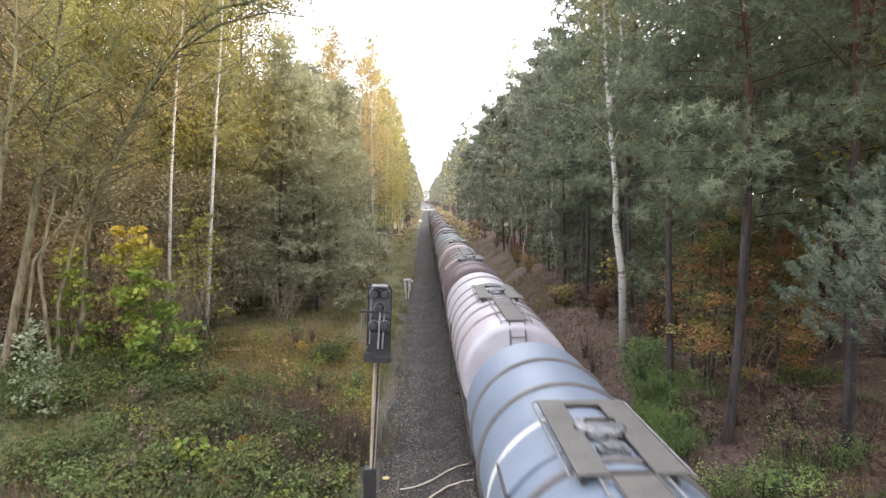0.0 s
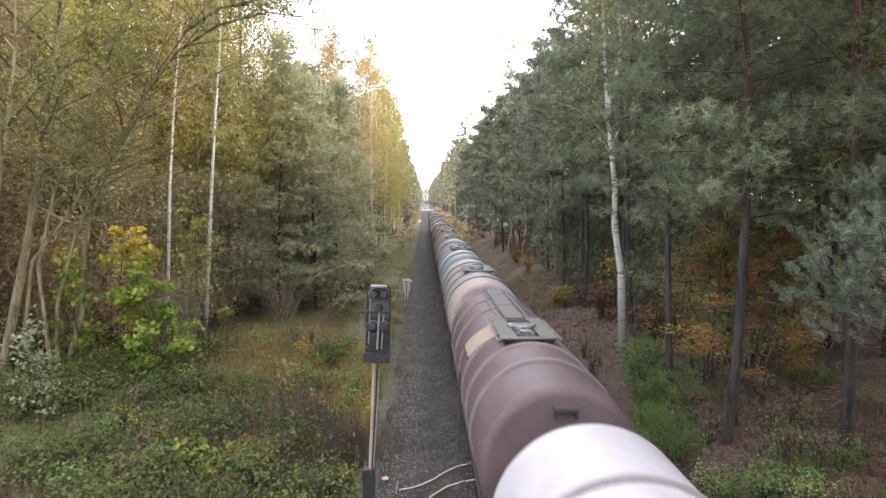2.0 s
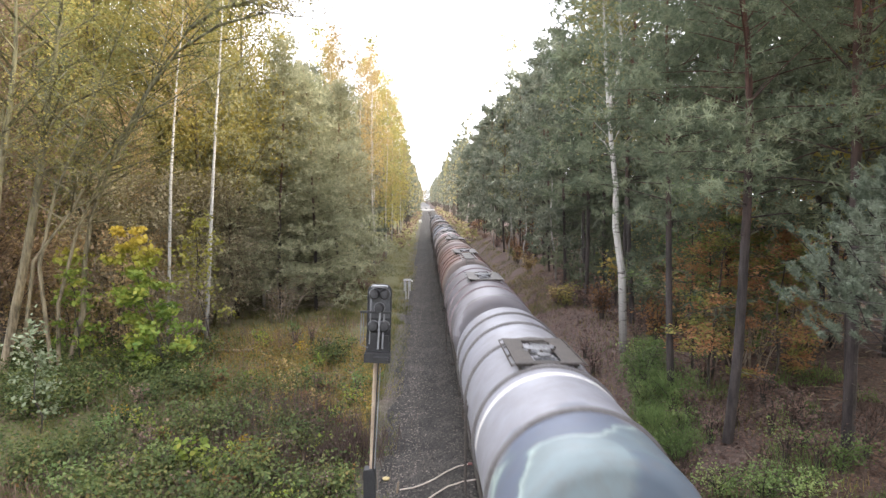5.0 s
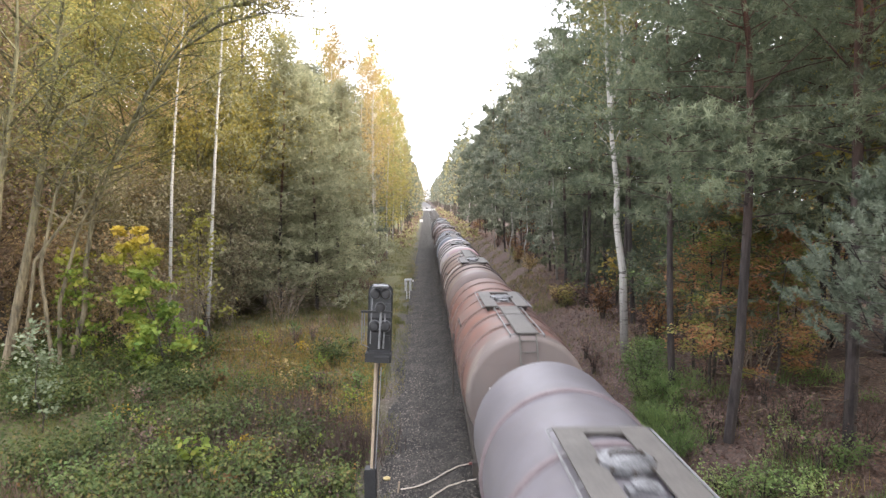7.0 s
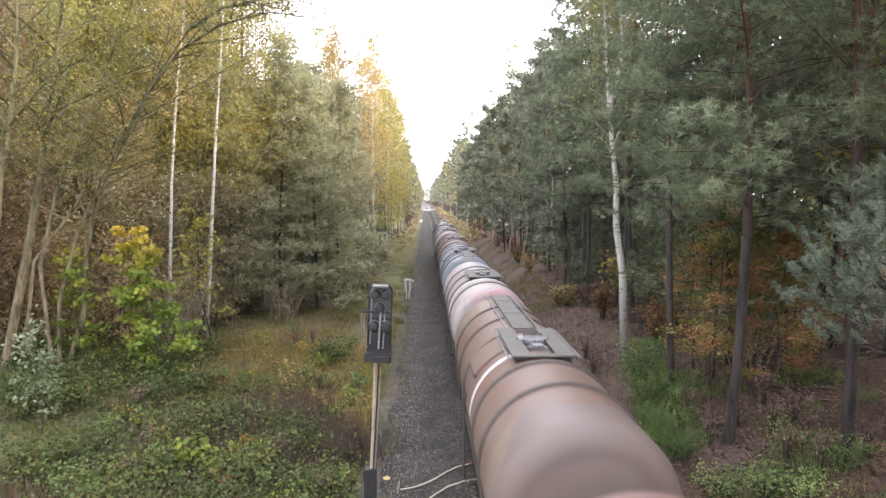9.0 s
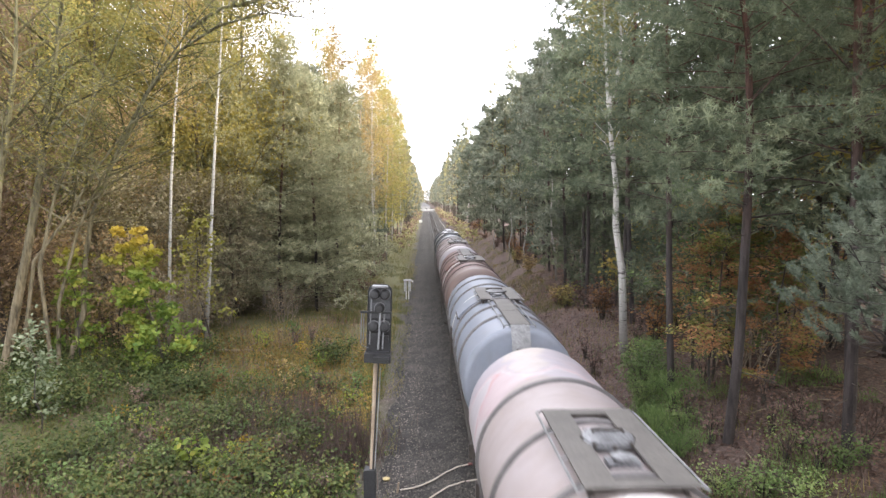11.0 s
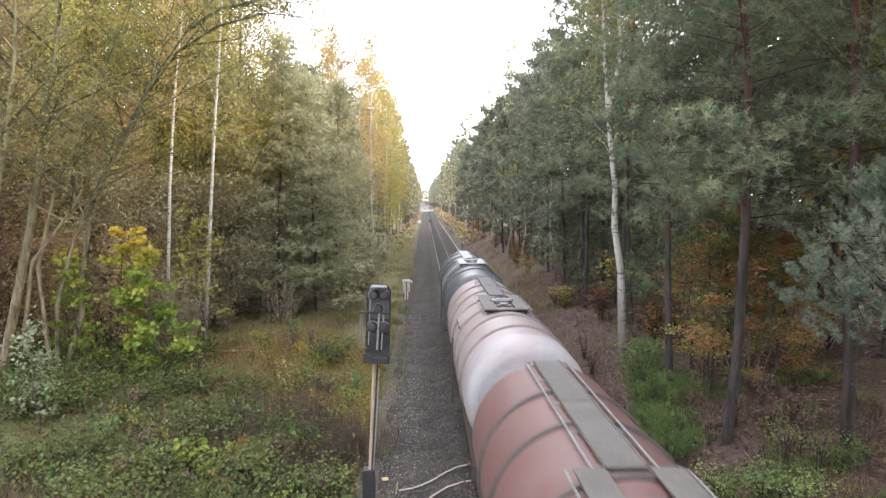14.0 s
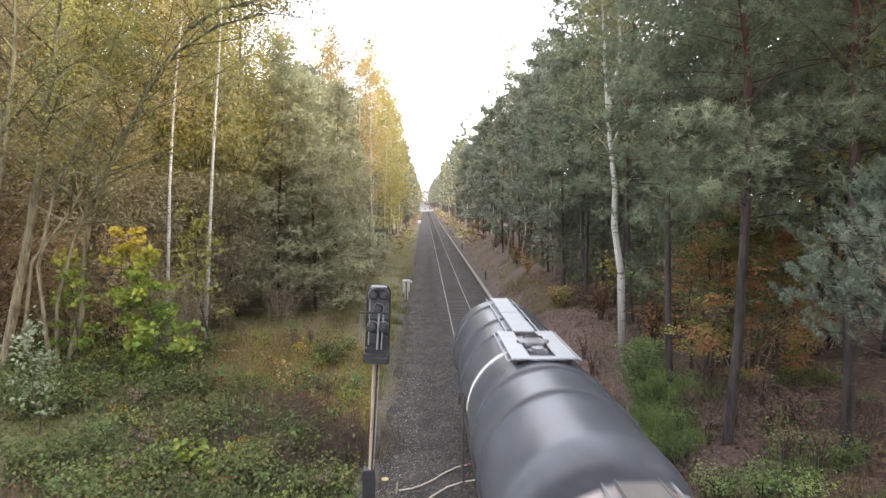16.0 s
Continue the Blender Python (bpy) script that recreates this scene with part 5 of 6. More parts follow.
def young_pine(seed, height, low, reach, branches):
    """A young pine with brush-like shoots that turn upwards at the branches' ends."""
    rng = np.random.default_rng(seed)
    trunk, leaves = Solid(), Leaves()
    line = straight(rng, height, 0.05)
    trunk.path(line, [0.075 * (1 - 0.85 * k / 6) for k in range(7)], 9)

    def shoot(p, d, L, n):
        d = d.normalized()
        t = rng.random(n) ** 0.8
        c = np.array(p)[None] + np.array(d)[None] * (t * L)[:, None]
        leaves.needles(rng, c, np.repeat(np.array(d)[None], n, 0), 1, 0.1, 0.022, 0.6)

    for k in range(branches):
        s = low + (0.97 - low) * (k + rng.random()) / branches
        p, d = between(line, s)
        q = (s - low) / (1 - low)
        L = reach * (1.0 - 0.72 * q) * rng.uniform(0.7, 1.1)
        a = k * 2.39996 + rng.normal() * 0.25
        out = Vector((math.cos(a), math.sin(a), 0.25 + 0.5 * q))
        b = [p, p + out * L * 0.4, p + out * L * 0.75 + Vector((0, 0, 0.08 * L)), p + out * L + Vector((0, 0, 0.26 * L))]
        trunk.path(b, [0.022, 0.016, 0.011, 0.006], 4, False)
        side = Vector((-math.sin(a), math.cos(a), 0))
        shoot(b[3], out + Vector((0, 0, 0.9)), rng.uniform(0.25, 0.42), 130)
        for i in range(int(5 + 9 * L / reach)):
            x, e = between(b, rng.uniform(0.3, 1.0))
            w = rng.normal() * 0.8
            root = x + side * w * 0.22 * L
            trunk.path([x, root], [0.009, 0.005], 3, False)
            shoot(root, out * 0.6 + side * w + Vector((0, 0, rng.uniform(0.5, 1.4))), rng.uniform(0.22, 0.42), 130)
    shoot(Vector(line[-1]) - Vector((0, 0, 0.1)), Vector((0.05, 0, 1)), 0.5, 160)
    return grow("young_pine", "young pine with pale bluish-green upturned shoots", "pine tree", PINE_BARK, BLUE_PINE, trunk, leaves, "trees of the forest edge")


plant(young_pine(14, 5.9, 0.5, 2.35, 60), 9.15, 11.8)
p_four = pine(15, 18, 0.4, 4.9, 48, 70, 18, 0.2, 0.024, 0.22, label=PINE_E, dead=4)
plant(p_four, 11.0, 11.2)

# -- kinds for repeats; near ones finer --
near_pines = [pine(20 + k, 17 + 1.5 * k, 0.15 + 0.07 * k, 4.0, 56, 38, 7, 0.34, 0.068, 0.115, dead=18) for k in range(3)]
low_pines = [pine(30 + k, 18.4 - 2.2 * k, 0.07, 4.3, 92, 52, 7, 0.34, 0.066, 0.13, YOUNG_PINE, label="bushy young pine, branched nearly to the ground", name="low_branched_pine", tip=0.07, puff=0.42, dead=64, dead_reach=3.2, droop=0.4) for k in range(2)]
# further pines, whose needle colour holds the distance haze
mid_pines = [pine(40 + k, 16.5 + 1.5 * k, 0.12 + 0.05 * k, 3.5, 36, 21, 5, 0.5, 0.135, 0.105, HAZED_PINE, dead=5) for k in range(4)]
far_pines = [pine(46 + k, 16.5 + 1.5 * k, 0.12 + 0.05 * k, 3.5, 26, 14, 4, 0.7, 0.24, 0.11, HAZED_PINE, dead=2) for k in range(4)]
mid_birch = [broadleaf(50 + k, 22 + 1.8 * k, 0.28, 2.7, 34, 26, 0.1, 0.12, BIRCH_BARK, [BIRCH_YELLOW, BIRCH_OLIVE, BIRCH_YELLOW][k], BIRCH, name="birch_tree", category="birch tree", limb=0.1, rise=0.9, hang=0.35, twigs=4, chips=True) for k in range(3)]
olive_trees = [broadleaf(60 + k, 24 - 7 * k, 0.1, 4.3, 56, 52, 0.098, 0.15, DARK_BARK, [OLIVE, DARK_RUSSET][k], ["broadleaf tree with olive and yellow autumn leaves", "broadleaf tree with dry russet leaves"][k], twigs=5, clump=0.32, chips=True) for k in range(2)]
olive_trees.append(broadleaf(62, 25, 0.25, 4.6, 52, 50, 0.1, 0.17, DARK_BARK, YELLOW_OLIVE, "tall broadleaf tree in pale yellow autumn leaf", twigs=5, clump=0.34, chips=True))
far_olive = [broadleaf(65 + k, 26, 0.12, 4.4, 36, 30, 0.16, 0.15, DARK_BARK, [OLIVE, YELLOW_OLIVE][k], ["broadleaf tree with olive and yellow autumn leaves", "tall broadleaf tree in pale yellow autumn leaf"][k], twigs=4, clump=0.38, chips=True) for k in range(2)]
poles = [pine(70 + k, 16, 0.62, 2.2, 12, 8, 5, 0.36, 0.09, 0.11 + 0.03 * k, label="thin dark pine inside the forest", dead=14) for k in range(2)]
used = set()


def place(ob, x, y, turn, dz=-0.05):
    """Puts the first of a kind itself, and copies after that."""
    m = pose(x, y, ground_z(x, y) + dz, 0, 0, turn)
    if ob in used:
        return copy_thing(ob, m)
    used.add(ob)
    ob.matrix_world = m
    return ob


rt = random.Random(5)
turn = lambda: rt.uniform(0, 360)
# east: dark young pines in the shade of the first row
shade_pine = pine(48, 6.5, 0.06, 2.2, 26, 20, 6, 0.34, 0.08, 0.06, label="dark young pine in the shade of taller pines", dead=10)
for k, (x, y) in enumerate(((10.6, 27), (12.4, 25.5), (11.4, 30.5), (13.6, 29), (10.4, 34), (12.6, 35), (10.8, 39), (13.8, 33), (10.2, 44), (12, 47), (14.6, 26.5), (10.5, 51))):
    place(shade_pine, x, y, 77 * k)
# west: bushy pines behind the clearing, birches in front of the far edge
for k, (x, y) in enumerate(((-9.8, 43), (-12.6, 41.5), (-8.2, 50), (-13.5, 47), (-10.6, 53), (-8.6, 59), (-15.5, 52), (-12.0, 60), (-6.6, 47.5), (-6.9, 56), (-10.8, 46.5), (-14.6, 43), (-7.6, 43.8))):
    place(low_pines[0 if k in (0, 4, 7, 11) else 1], x, y, turn())
tall_birch = broadleaf(56, 22.8, 0.3, 2.5, 54, 30, 0.075, 0.13, BIRCH_BARK, BIRCH_YELLOW, "tall birch with white stem and golden crown", name="birch_tree", category="birch tree", limb=0.12, rise=1.1, hang=0.25, twigs=4, chips=True)
for x, y in ((-8.1, 60.5), (-5.8, 71), (-6.7, 66.5)):
    place(tall_birch, x, y, turn())
for k, (x, y) in enumerate(((-7.6, 53), (-11.4, 44.6), (-6.0, 75), (-5.2, 84), (-5.4, 104), (-4.9, 128))):
    place(mid_birch[k % 3], x, y, turn())
for k, (x, y) in enumerate(((-6.7, 78), (-6.7, 92), (-6.4, 98), (-6.3, 115), (-6.1, 121), (-6.1, 139), (-5.8, 147))):
    place(far_olive[k % 2], x, y, turn())
for k, (x, y) in enumerate(((-19.5, 33), (-22, 38), (-18.5, 44.5), (-24.5, 30), (-20.8, 28.5), (-26, 36), (-15.5, 47.5), (-30, 40), (-19, 37.5), (-28, 45))):
    place(olive_trees[1 if k in (1, 4, 7) else 0], x, y, turn())
for x, y in ((-19.4, 29.4), (-22.6, 31.2)):
    place(olive_trees[1], x, y, turn())
for k, (x, y) in enumerate(((-21, 35.5), (-25, 43), (-18.5, 51), (-28, 33), (-22.5, 57), (-30, 50), (-17, 57))):
    place(mid_pines[k % 4], x, y, turn())
for x, y in ((-20.5, 41.5), (-24.2, 47), (-27, 42.5), (-18.6, 54), (-13.6, 39.5), (-17.0, 43), (-12.3, 41.2)):
    place(olive_trees[2], x, y, turn())
for k, (x, y) in enumerate(((-21, 48), (-25.5, 51), (-29, 49), (-23.4, 44.3), (-19.6, 47), (-31, 44), (-17.5, 49), (-33, 38))):
    place(far_olive[0 if k % 3 else 1], x, y, turn())
for k, (x, y) in enumerate(((-27, 52), (-31, 55), (-35, 47), (-37, 53), (-22, 53), (-33, 60), (-26, 59), (-39, 44), (-36, 36), (-41, 50), (-20, 60), (-29, 63))):
    place(far_olive[k % 2], x, y, turn())
for x, y in ((16.5, 30), (19, 28), (18, 34), (21.5, 36), (24, 33), (27, 31), (20, 42), (29, 40), (25, 44), (31, 34), (17.5, 25), (22, 25)):
    place(far_pines[3], x, y, turn())
for x, y in ((15.5, 20.5), (19, 22), (23, 20), (17.5, 16)):
    place(far_olive[1], x, y, turn())
# east: rows of pines up the bank
for k, (x, y) in enumerate(((10.6, 21.5), (12.45, 17.9), (9.6, 30.5), (12.4, 27), (14.6, 22.5), (10.4, 36), (13.2, 33), (16.4, 28), (9.4, 42), (12.2, 40), (15.6, 36.5), (13.6, 14.2), (17, 19), (19.5, 24), (21, 31), (24.5, 27), (18.6, 40), (26, 36), (15, 31), (22, 19.5), (13.8, 45))):
    place(near_pines[k % 3] if x < 15 and y < 37 else mid_pines[k % 4], x, y, turn())
for x, y in ((9.5, 28.4), (8.9, 34.5), (9.9, 38.5)):
    place(near_pines[2], x, y, turn())
for k, (x, y) in enumerate(((9.8, 71),)):
    place(mid_birch[1], x, y, turn())
plant(broadleaf(58, 9.6, 0.75, 1.2, 8, 6, 0.08, 0.09, BIRCH_BARK, BIRCH_OLIVE, "thin broken birch stem on the bank", name="birch_tree", category="birch tree", limb=0.1, rise=0.6), 9.3, 44.4)
slim = broadleaf(59, 9.2, 0.6, 1.3, 12, 12, 0.07, 0.07, BIRCH_BARK, BIRCH_OLIVE, "slim young birch with a thin crown on the bank", name="birch_tree", category="birch tree", limb=0.1, rise=0.7)
for x, y in ((8.3, 76), (8.4, 62.5), (9.1, 57), (10.4, 41), (11.2, 33.5)):
    place(slim, x, y, 40 * x)
# unseen pines beside and behind the camera, added to shade the train
for k in range(16):
    place(far_pines[k % 4], rt.uniform(8.8, 11.5) + 3.5 * (k % 2), -34 + 2.9 * k + rt.uniform(-1, 1), turn())
# more unseen pines, added to keep low sun off the east bank
for x, y in ((16.5, 8), (21, 8), (19, 3), (24, 13), (26, 5), (22, -1), (29, 10), (31, 2), (20.5, 15)):
    place(mid_pines[int(x) % 2], x, y, turn())
# the deeper forest and the edges further along
spots = []
y = 46.0
while y < 152:
    for lo, hi, edge in ((8.6, 10.8, 1), (11.5, 15, 1), (16, 24, 0)):
        if rt.random() < (0.95 if edge else 0.5):
            spots.append((rt.uniform(lo, hi), y + rt.uniform(-2, 2), "e"))
    if y > 62:
        for lo, hi, edge in ((7.4, 9.6, 1), (10.5, 14, 1), (15, 23, 0)):
            if rt.random() < (0.9 if edge else 0.5):
                spots.append((-rt.uniform(lo, hi), y + rt.uniform(-2, 2), "w"))
    y += 4.6 if y < 100 else 6.5
for x, y, side in spots:
    r = rt.random()
    if side == "w":
        ob = mid_birch[rt.randrange(3)] if r < 0.33 else far_olive[0] if r < 0.45 else (mid_pines if y < 70 else far_pines)[rt.randrange(4)]
    else:
        ob = mid_birch[1] if r < 0.025 else (mid_pines if y < 70 and x < 13 else far_pines)[rt.randrange(4 if x > 11 else 2)]
    place(ob, x, y, turn())
for k in range(38):
    side = 1 if k % 10 < 6 else -1
    y = rt.uniform(16, 75)
    x = rt.uniform(12, 38) if side > 0 else -rt.uniform(max(20, 0.42 * y), 46)
    place(poles[k % 2], x, y, turn())


def far_woods():
    """Woods further along the line and deeper in, and unseen ones added behind the bridge: rough trees of larger leaf
    clumps.
    """
    rng = np.random.default_rng(8)
    # pine, olive and golden tones here are greyed to imitate distance haze
    tone = {"dark_far_woods": (Leaves(), HAZED_FAR_PINE), "autumn_far_woods": (Leaves(), HAZED_FAR_OLIVE), "gold_far_woods": (Leaves(), HAZED_FAR_GOLD), "dry_far_scrub": (Leaves(), BROWN_LEAF)}
    trunks = Solid()
    places = []
    y = 150.0
    while y < 900:
        for lo, hi in ((6.3, 8.8), (10.5, 15.5)):
            for side in (-1, 1):
                places.append((side * rng.uniform(lo, hi) + (2.0 if side > 0 else 2.1), y + rng.uniform(-2, 2), 1.0 if y < 350 else 0.7))
        y += 4.5 if y < 350 else 9
    for k in range(60):
        places.append((rng.uniform(-14, 16), rng.uniform(860, 900), 0.5))
    for y in np.arange(430, 860, 6):
        places.append((-rng.uniform(3.5, 7), y, 0.5))
        places.append((rng.uniform(7, 9.5), y, 0.5))
    for k in range(170):
        side = 1 if k % 2 else -1
        places.append((side * rng.uniform(34, 62), rng.uniform(0, 155), 1.1))
    # unseen woods behind the camera, added to show in the tanks' reflections
    for k in range(90):
        side = 1 if k % 2 else -1
        places.append((side * rng.uniform(11, 40), rng.uniform(-150, -14), 0.8))
    for y in np.arange(95, 400, 2.6):
        for x, h in ((-rng.uniform(3.2, 5.0), rng.uniform(0.8, 2.6)), (rng.uniform(6.6, 8.2), rng.uniform(0.6, 1.8))):
            n = 26
            c = np.stack([rng.normal(x, 0.7, n), rng.normal(y, 0.9, n), ground_z(x, y) + h * rng.random(n)], 1)
            tone["autumn_far_woods" if rng.random() < 0.5 else "dry_far_scrub"][0].broad(rng, c, 0.3, 0.1)
    for x, y, detail in places:
        r = rng.random()
        key = "gold_far_woods" if r < (0.3 if x < 0 else 0.06) else "autumn_far_woods" if r < (0.75 if x < -33 else 0.4 if x < 0 else 0.12) else "dark_far_woods"
        z, h = ground_z(x, y), rng.uniform(15.5, 20.5) + (3.0 if -12 < x < 0 else 10.0 if x < -33 else 6.0 if x > 33 else 4.0)
        n = int(135 * detail)
        s = rng.random(n) ** 0.8
        width = 2.7 * (1 - s) ** 0.6 + 0.25
        a, q = rng.uniform(0, 2 * np.pi, n), rng.random(n) ** 0.5
        foot = 0.02 if abs(x) > 33 else 0.16
        c = np.stack([x + np.cos(a) * width * q, y + np.sin(a) * width * q, z + h * (foot + (1 - foot) * s)], 1)
        tone[key][0].broad(rng, c, 0.8 if abs(x) > 33 else 0.46, 0.1, 0.7)
        trunks.path([(x, y, z - 0.2), (x, y, z + h * 0.9)], [0.17, 0.04], 5, False)
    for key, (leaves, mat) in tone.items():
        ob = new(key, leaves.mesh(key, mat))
        tagged(ob, {"dark": "dense dark pine wood far along the line, greyed for haze", "autu": "olive autumn wood far along the line, greyed for haze", "gold": "golden birches far along the line, greyed for haze", "dry_": "dry brown scrub far along the line"}[key[:4]], "woods", kind="stuff")
    tagged(new("far_trunks", trunks.mesh("far_trunks", DARK_BARK)), "dark trunks of the far woods", "woods", kind="stuff")


far_woods()

# -- shrubs and saplings --
plant(broadleaf(81, 5.8, 0.05, 1.6, 32, 24, 0.115, 0.05, DARK_BARK, HAZEL_GOLD, "maple sapling with bright green and yellow leaves", name="maple_sapling", category="sapling", flat=0.2, rise=0.1, twigs=5, squash=0.5, clump=0.17, path=[(0, 0, -0.2), (-0.15, 0, 1), (-0.35, 0, 2.2), (-0.8, 0, 3.4), (-1.15, 0, 4.8), (-1.3, 0, 6.2)], group="undergrowth beside the line"), -11.0, 26.6, 0)
plant(broadleaf(83, 5.2, 0.08, 1.2, 20, 17, 0.11, 0.04, DARK_BARK, HAZEL_GOLD, "small maple with yellowing top", name="maple_sapling", category="sapling", flat=0.2, rise=0.2, squash=0.5, group="undergrowth beside the line"), -14.4, 26.8, 10)
plant(broadleaf(84, 7.2, 0.28, 1.9, 18, 11, 0.12, 0.05, DARK_BARK, HAZEL, "hazel with hanging yellow-green leaves beside a birch", name="hazel", category="shrub", flat=0.3, rise=0.2, hang=0.4, group="undergrowth beside the line"), -10.5, 31.2, 0)
plant(broadleaf(85, 3.4, 0.12, 1.1, 12, 12, 0.085, 0.03, DARK_BARK, SILVER, "silvery-leaved sallow shrub in the clearing", name="sallow", category="shrub", flat=0.3, rise=0.5, group="undergrowth beside the line"), -12.4, 20.2, 0)
plant(bush(86, 1.3, 1.3, 110, 0.12, MAPLE, "small yellow-green ash seedling", name="seedling", stems=4), -6.6, 17.6)
for k, (x, y, h) in enumerate(((-5.4, 24.6, 1.5), (-4.9, 25.6, 1.2), (-6.6, 27.2, 1.0), (-4.2, 23.2, 0.8), (-9.6, 25.0, 0.9))):
    plant(broadleaf(180 + k, h, 0.2, 0.5, 8, 3, 0.06, 0.02, DARK_BARK, BIRCH_YELLOW, "small yellow-leaved sapling standing in the clearing", name="golden_sapling", category="sapling", flat=0.4, rise=0.5, clump=0.12, group="undergrowth beside the line"), x, y)
plant(bush(87, 2.0, 1.6, 1900, 0.045, BUSH_GREEN, "fresh green broom bush on the bank", name="broom_bush", stems=12), 7.1, 20.3)
plant(bush(94, 1.5, 1.7, 1500, 0.045, BUSH_GREEN, "fresh green broom bush on the bank", name="broom_bush", stems=10), 7.6, 21.0)
plant(bush(88, 0.9, 1.3, 900, 0.06, BUSH_GREEN, "low fresh green broom bush on the bank", name="broom_bush", stems=12, fuzzy=True), 6.6, 17.6)
for k, (x, y, h) in enumerate(((6.9, 19.1, 1.5), (7.6, 18.8, 1.1), (6.75, 16.3, 0.8), (7.7, 21.6, 1.4), (7.5, 13.4, 0.6), (8.0, 12.7, 0.5), (9.2, 13.3, 0.8), (6.9, 14.2, 0.5), (8.9, 14.6, 0.5), (6.7, 18.5, 1.0), (7.35, 17.5, 0.7), (6.5, 16.9, 0.6), (7.9, 20.2, 0.9))):
    plant(bush(140 + k, h, 1.2 + 0.3 * (k % 3), int(900 * h ** 0.7), 0.05 if k < 4 else 0.038, BUSH_GREEN, "loose tuft of fresh green broom on the bank" if k < 4 else "low leafy green bush on the bank", name="broom_bush" if k < 4 else "shrub", stems=9, fuzzy=k < 4), x, y)
plant(broadleaf(89, 6.2, 0.1, 2.1, 18, 50, 0.055, 0.05, DARK_BARK, TURNING, "young beech with layered green, yellow and russet leaves", name="young_beech", category="sapling", flat=0.55, rise=0.03, twigs=7, squash=0.2, clump=0.2, group="undergrowth beside the line"), 8.9, 19.2, 0)
plant(broadleaf(90, 5.2, 0.1, 1.8, 18, 50, 0.055, 0.045, DARK_BARK, TURNING, "young beech with layered green, yellow and russet leaves", name="young_beech", category="sapling", flat=0.55, rise=0.03, twigs=7, squash=0.2, clump=0.2, group="undergrowth beside the line"), 10.4, 18.6, 0)
plant(broadleaf(95, 7.0, 0.15, 2.0, 20, 44, 0.055, 0.05, DARK_BARK, TURNING, "young beech with layered green, yellow and russet leaves", name="young_beech", category="sapling", flat=0.55, rise=0.05, twigs=7, squash=0.2, clump=0.2, group="undergrowth beside the line"), 9.5, 20.3, 60)
plant(broadleaf(91, 6.4, 0.3, 1.7, 16, 18, 0.08, 0.05, DARK_BARK, BUSH_GREEN, "slim sapling with green and yellow leaves", name="green_sapling", category="sapling", flat=0.5, rise=0.2, group="undergrowth beside the line"), 9.3, 21.4, 0)
plant(bush(92, 1.5, 1.8, 500, 0.07, BIRCH_YELLOW, "yellowish low shrub on the bank", stems=8), 8.4, 51)
plant(bush(93, 1.1, 1.5, 400, 0.07, BIRCH_YELLOW, "yellowish low shrub on the bank", stems=8), 8.0, 37.5)
saplings = [broadleaf(101 + k, 4.5 + k, 0.1, 1.7, 16, 9, 0.135, 0.035, DARK_BARK, [OLIVE, RUSSET, BUSH_GREEN][k], ["olive-leaved sapling under the pines", "russet-leaved sapling under the pines", "green-leaved sapling under the pines"][k], name="understory_sapling", category="sapling", flat=0.25, rise=0.2, twigs=4, group="undergrowth beside the line") for k in range(3)]
ru = random.Random(21)
for k in range(46):
    east = k % 5 < 3
    y = ru.uniform(20, 90)
    x = ru.uniform(10.5, 24) if east else -ru.uniform(max(15, 0.3 * y), 30) if y < 60 else -ru.uniform(8.5, 20)
    place(saplings[k % 3], x, y, ru.uniform(0, 360))
low_shrubs = [bush(110 + k, 1.0 + 0.5 * k, 1.8, 420, 0.075, [BROWN_LEAF, OLIVE, RUSSET][k], ["dry brown low shrub", "olive low shrub at the wood's edge", "russet low shrub at the wood's edge"][k] + " on rough ground", stems=9) for k in range(3)]
for k in range(60):
    y = ru.uniform(24, 150)
    x = ru.uniform(7.6, 13) if k % 3 else -ru.uniform(5.2, 8.5)
    if k % 3 == 0 and y < 45:
        y += 40
    place(low_shrubs[k % 3 if x < 0 else (0, 0, 1, 2)[k % 4]], x, y, ru.uniform(0, 360))
tufts = [bush(120 + k, 0.55 + 0.12 * k, 0.9, 130 if k < 4 else 220, 0.065 if k < 4 else 0.042, [GOLD, RUSSET, MAPLE, BUSH_GREEN, BROWN_LEAF][k], ["small plant with golden autumn leaves", "small plant with reddish autumn leaves", "small plant with yellow-green leaves", "small leafy plant, fresh green all over", "withered brown herb with dry stalks"][k] + " among grass", name="herb", stems=7, category="herb") for k in range(5)]
for k in range(110):
    y = 13.5 + 22 * ru.random() ** 1.3
    x = -ru.uniform(2.6, max(6, 0.6 * y))
    if k % 6 == 0:
        x = ru.uniform(6.3, 10.5)
    place(tufts[(0, 1, 2, 3, 4, 3, 4, 2)[k % 8] if x < 0 else 4], x, y, ru.uniform(0, 360))


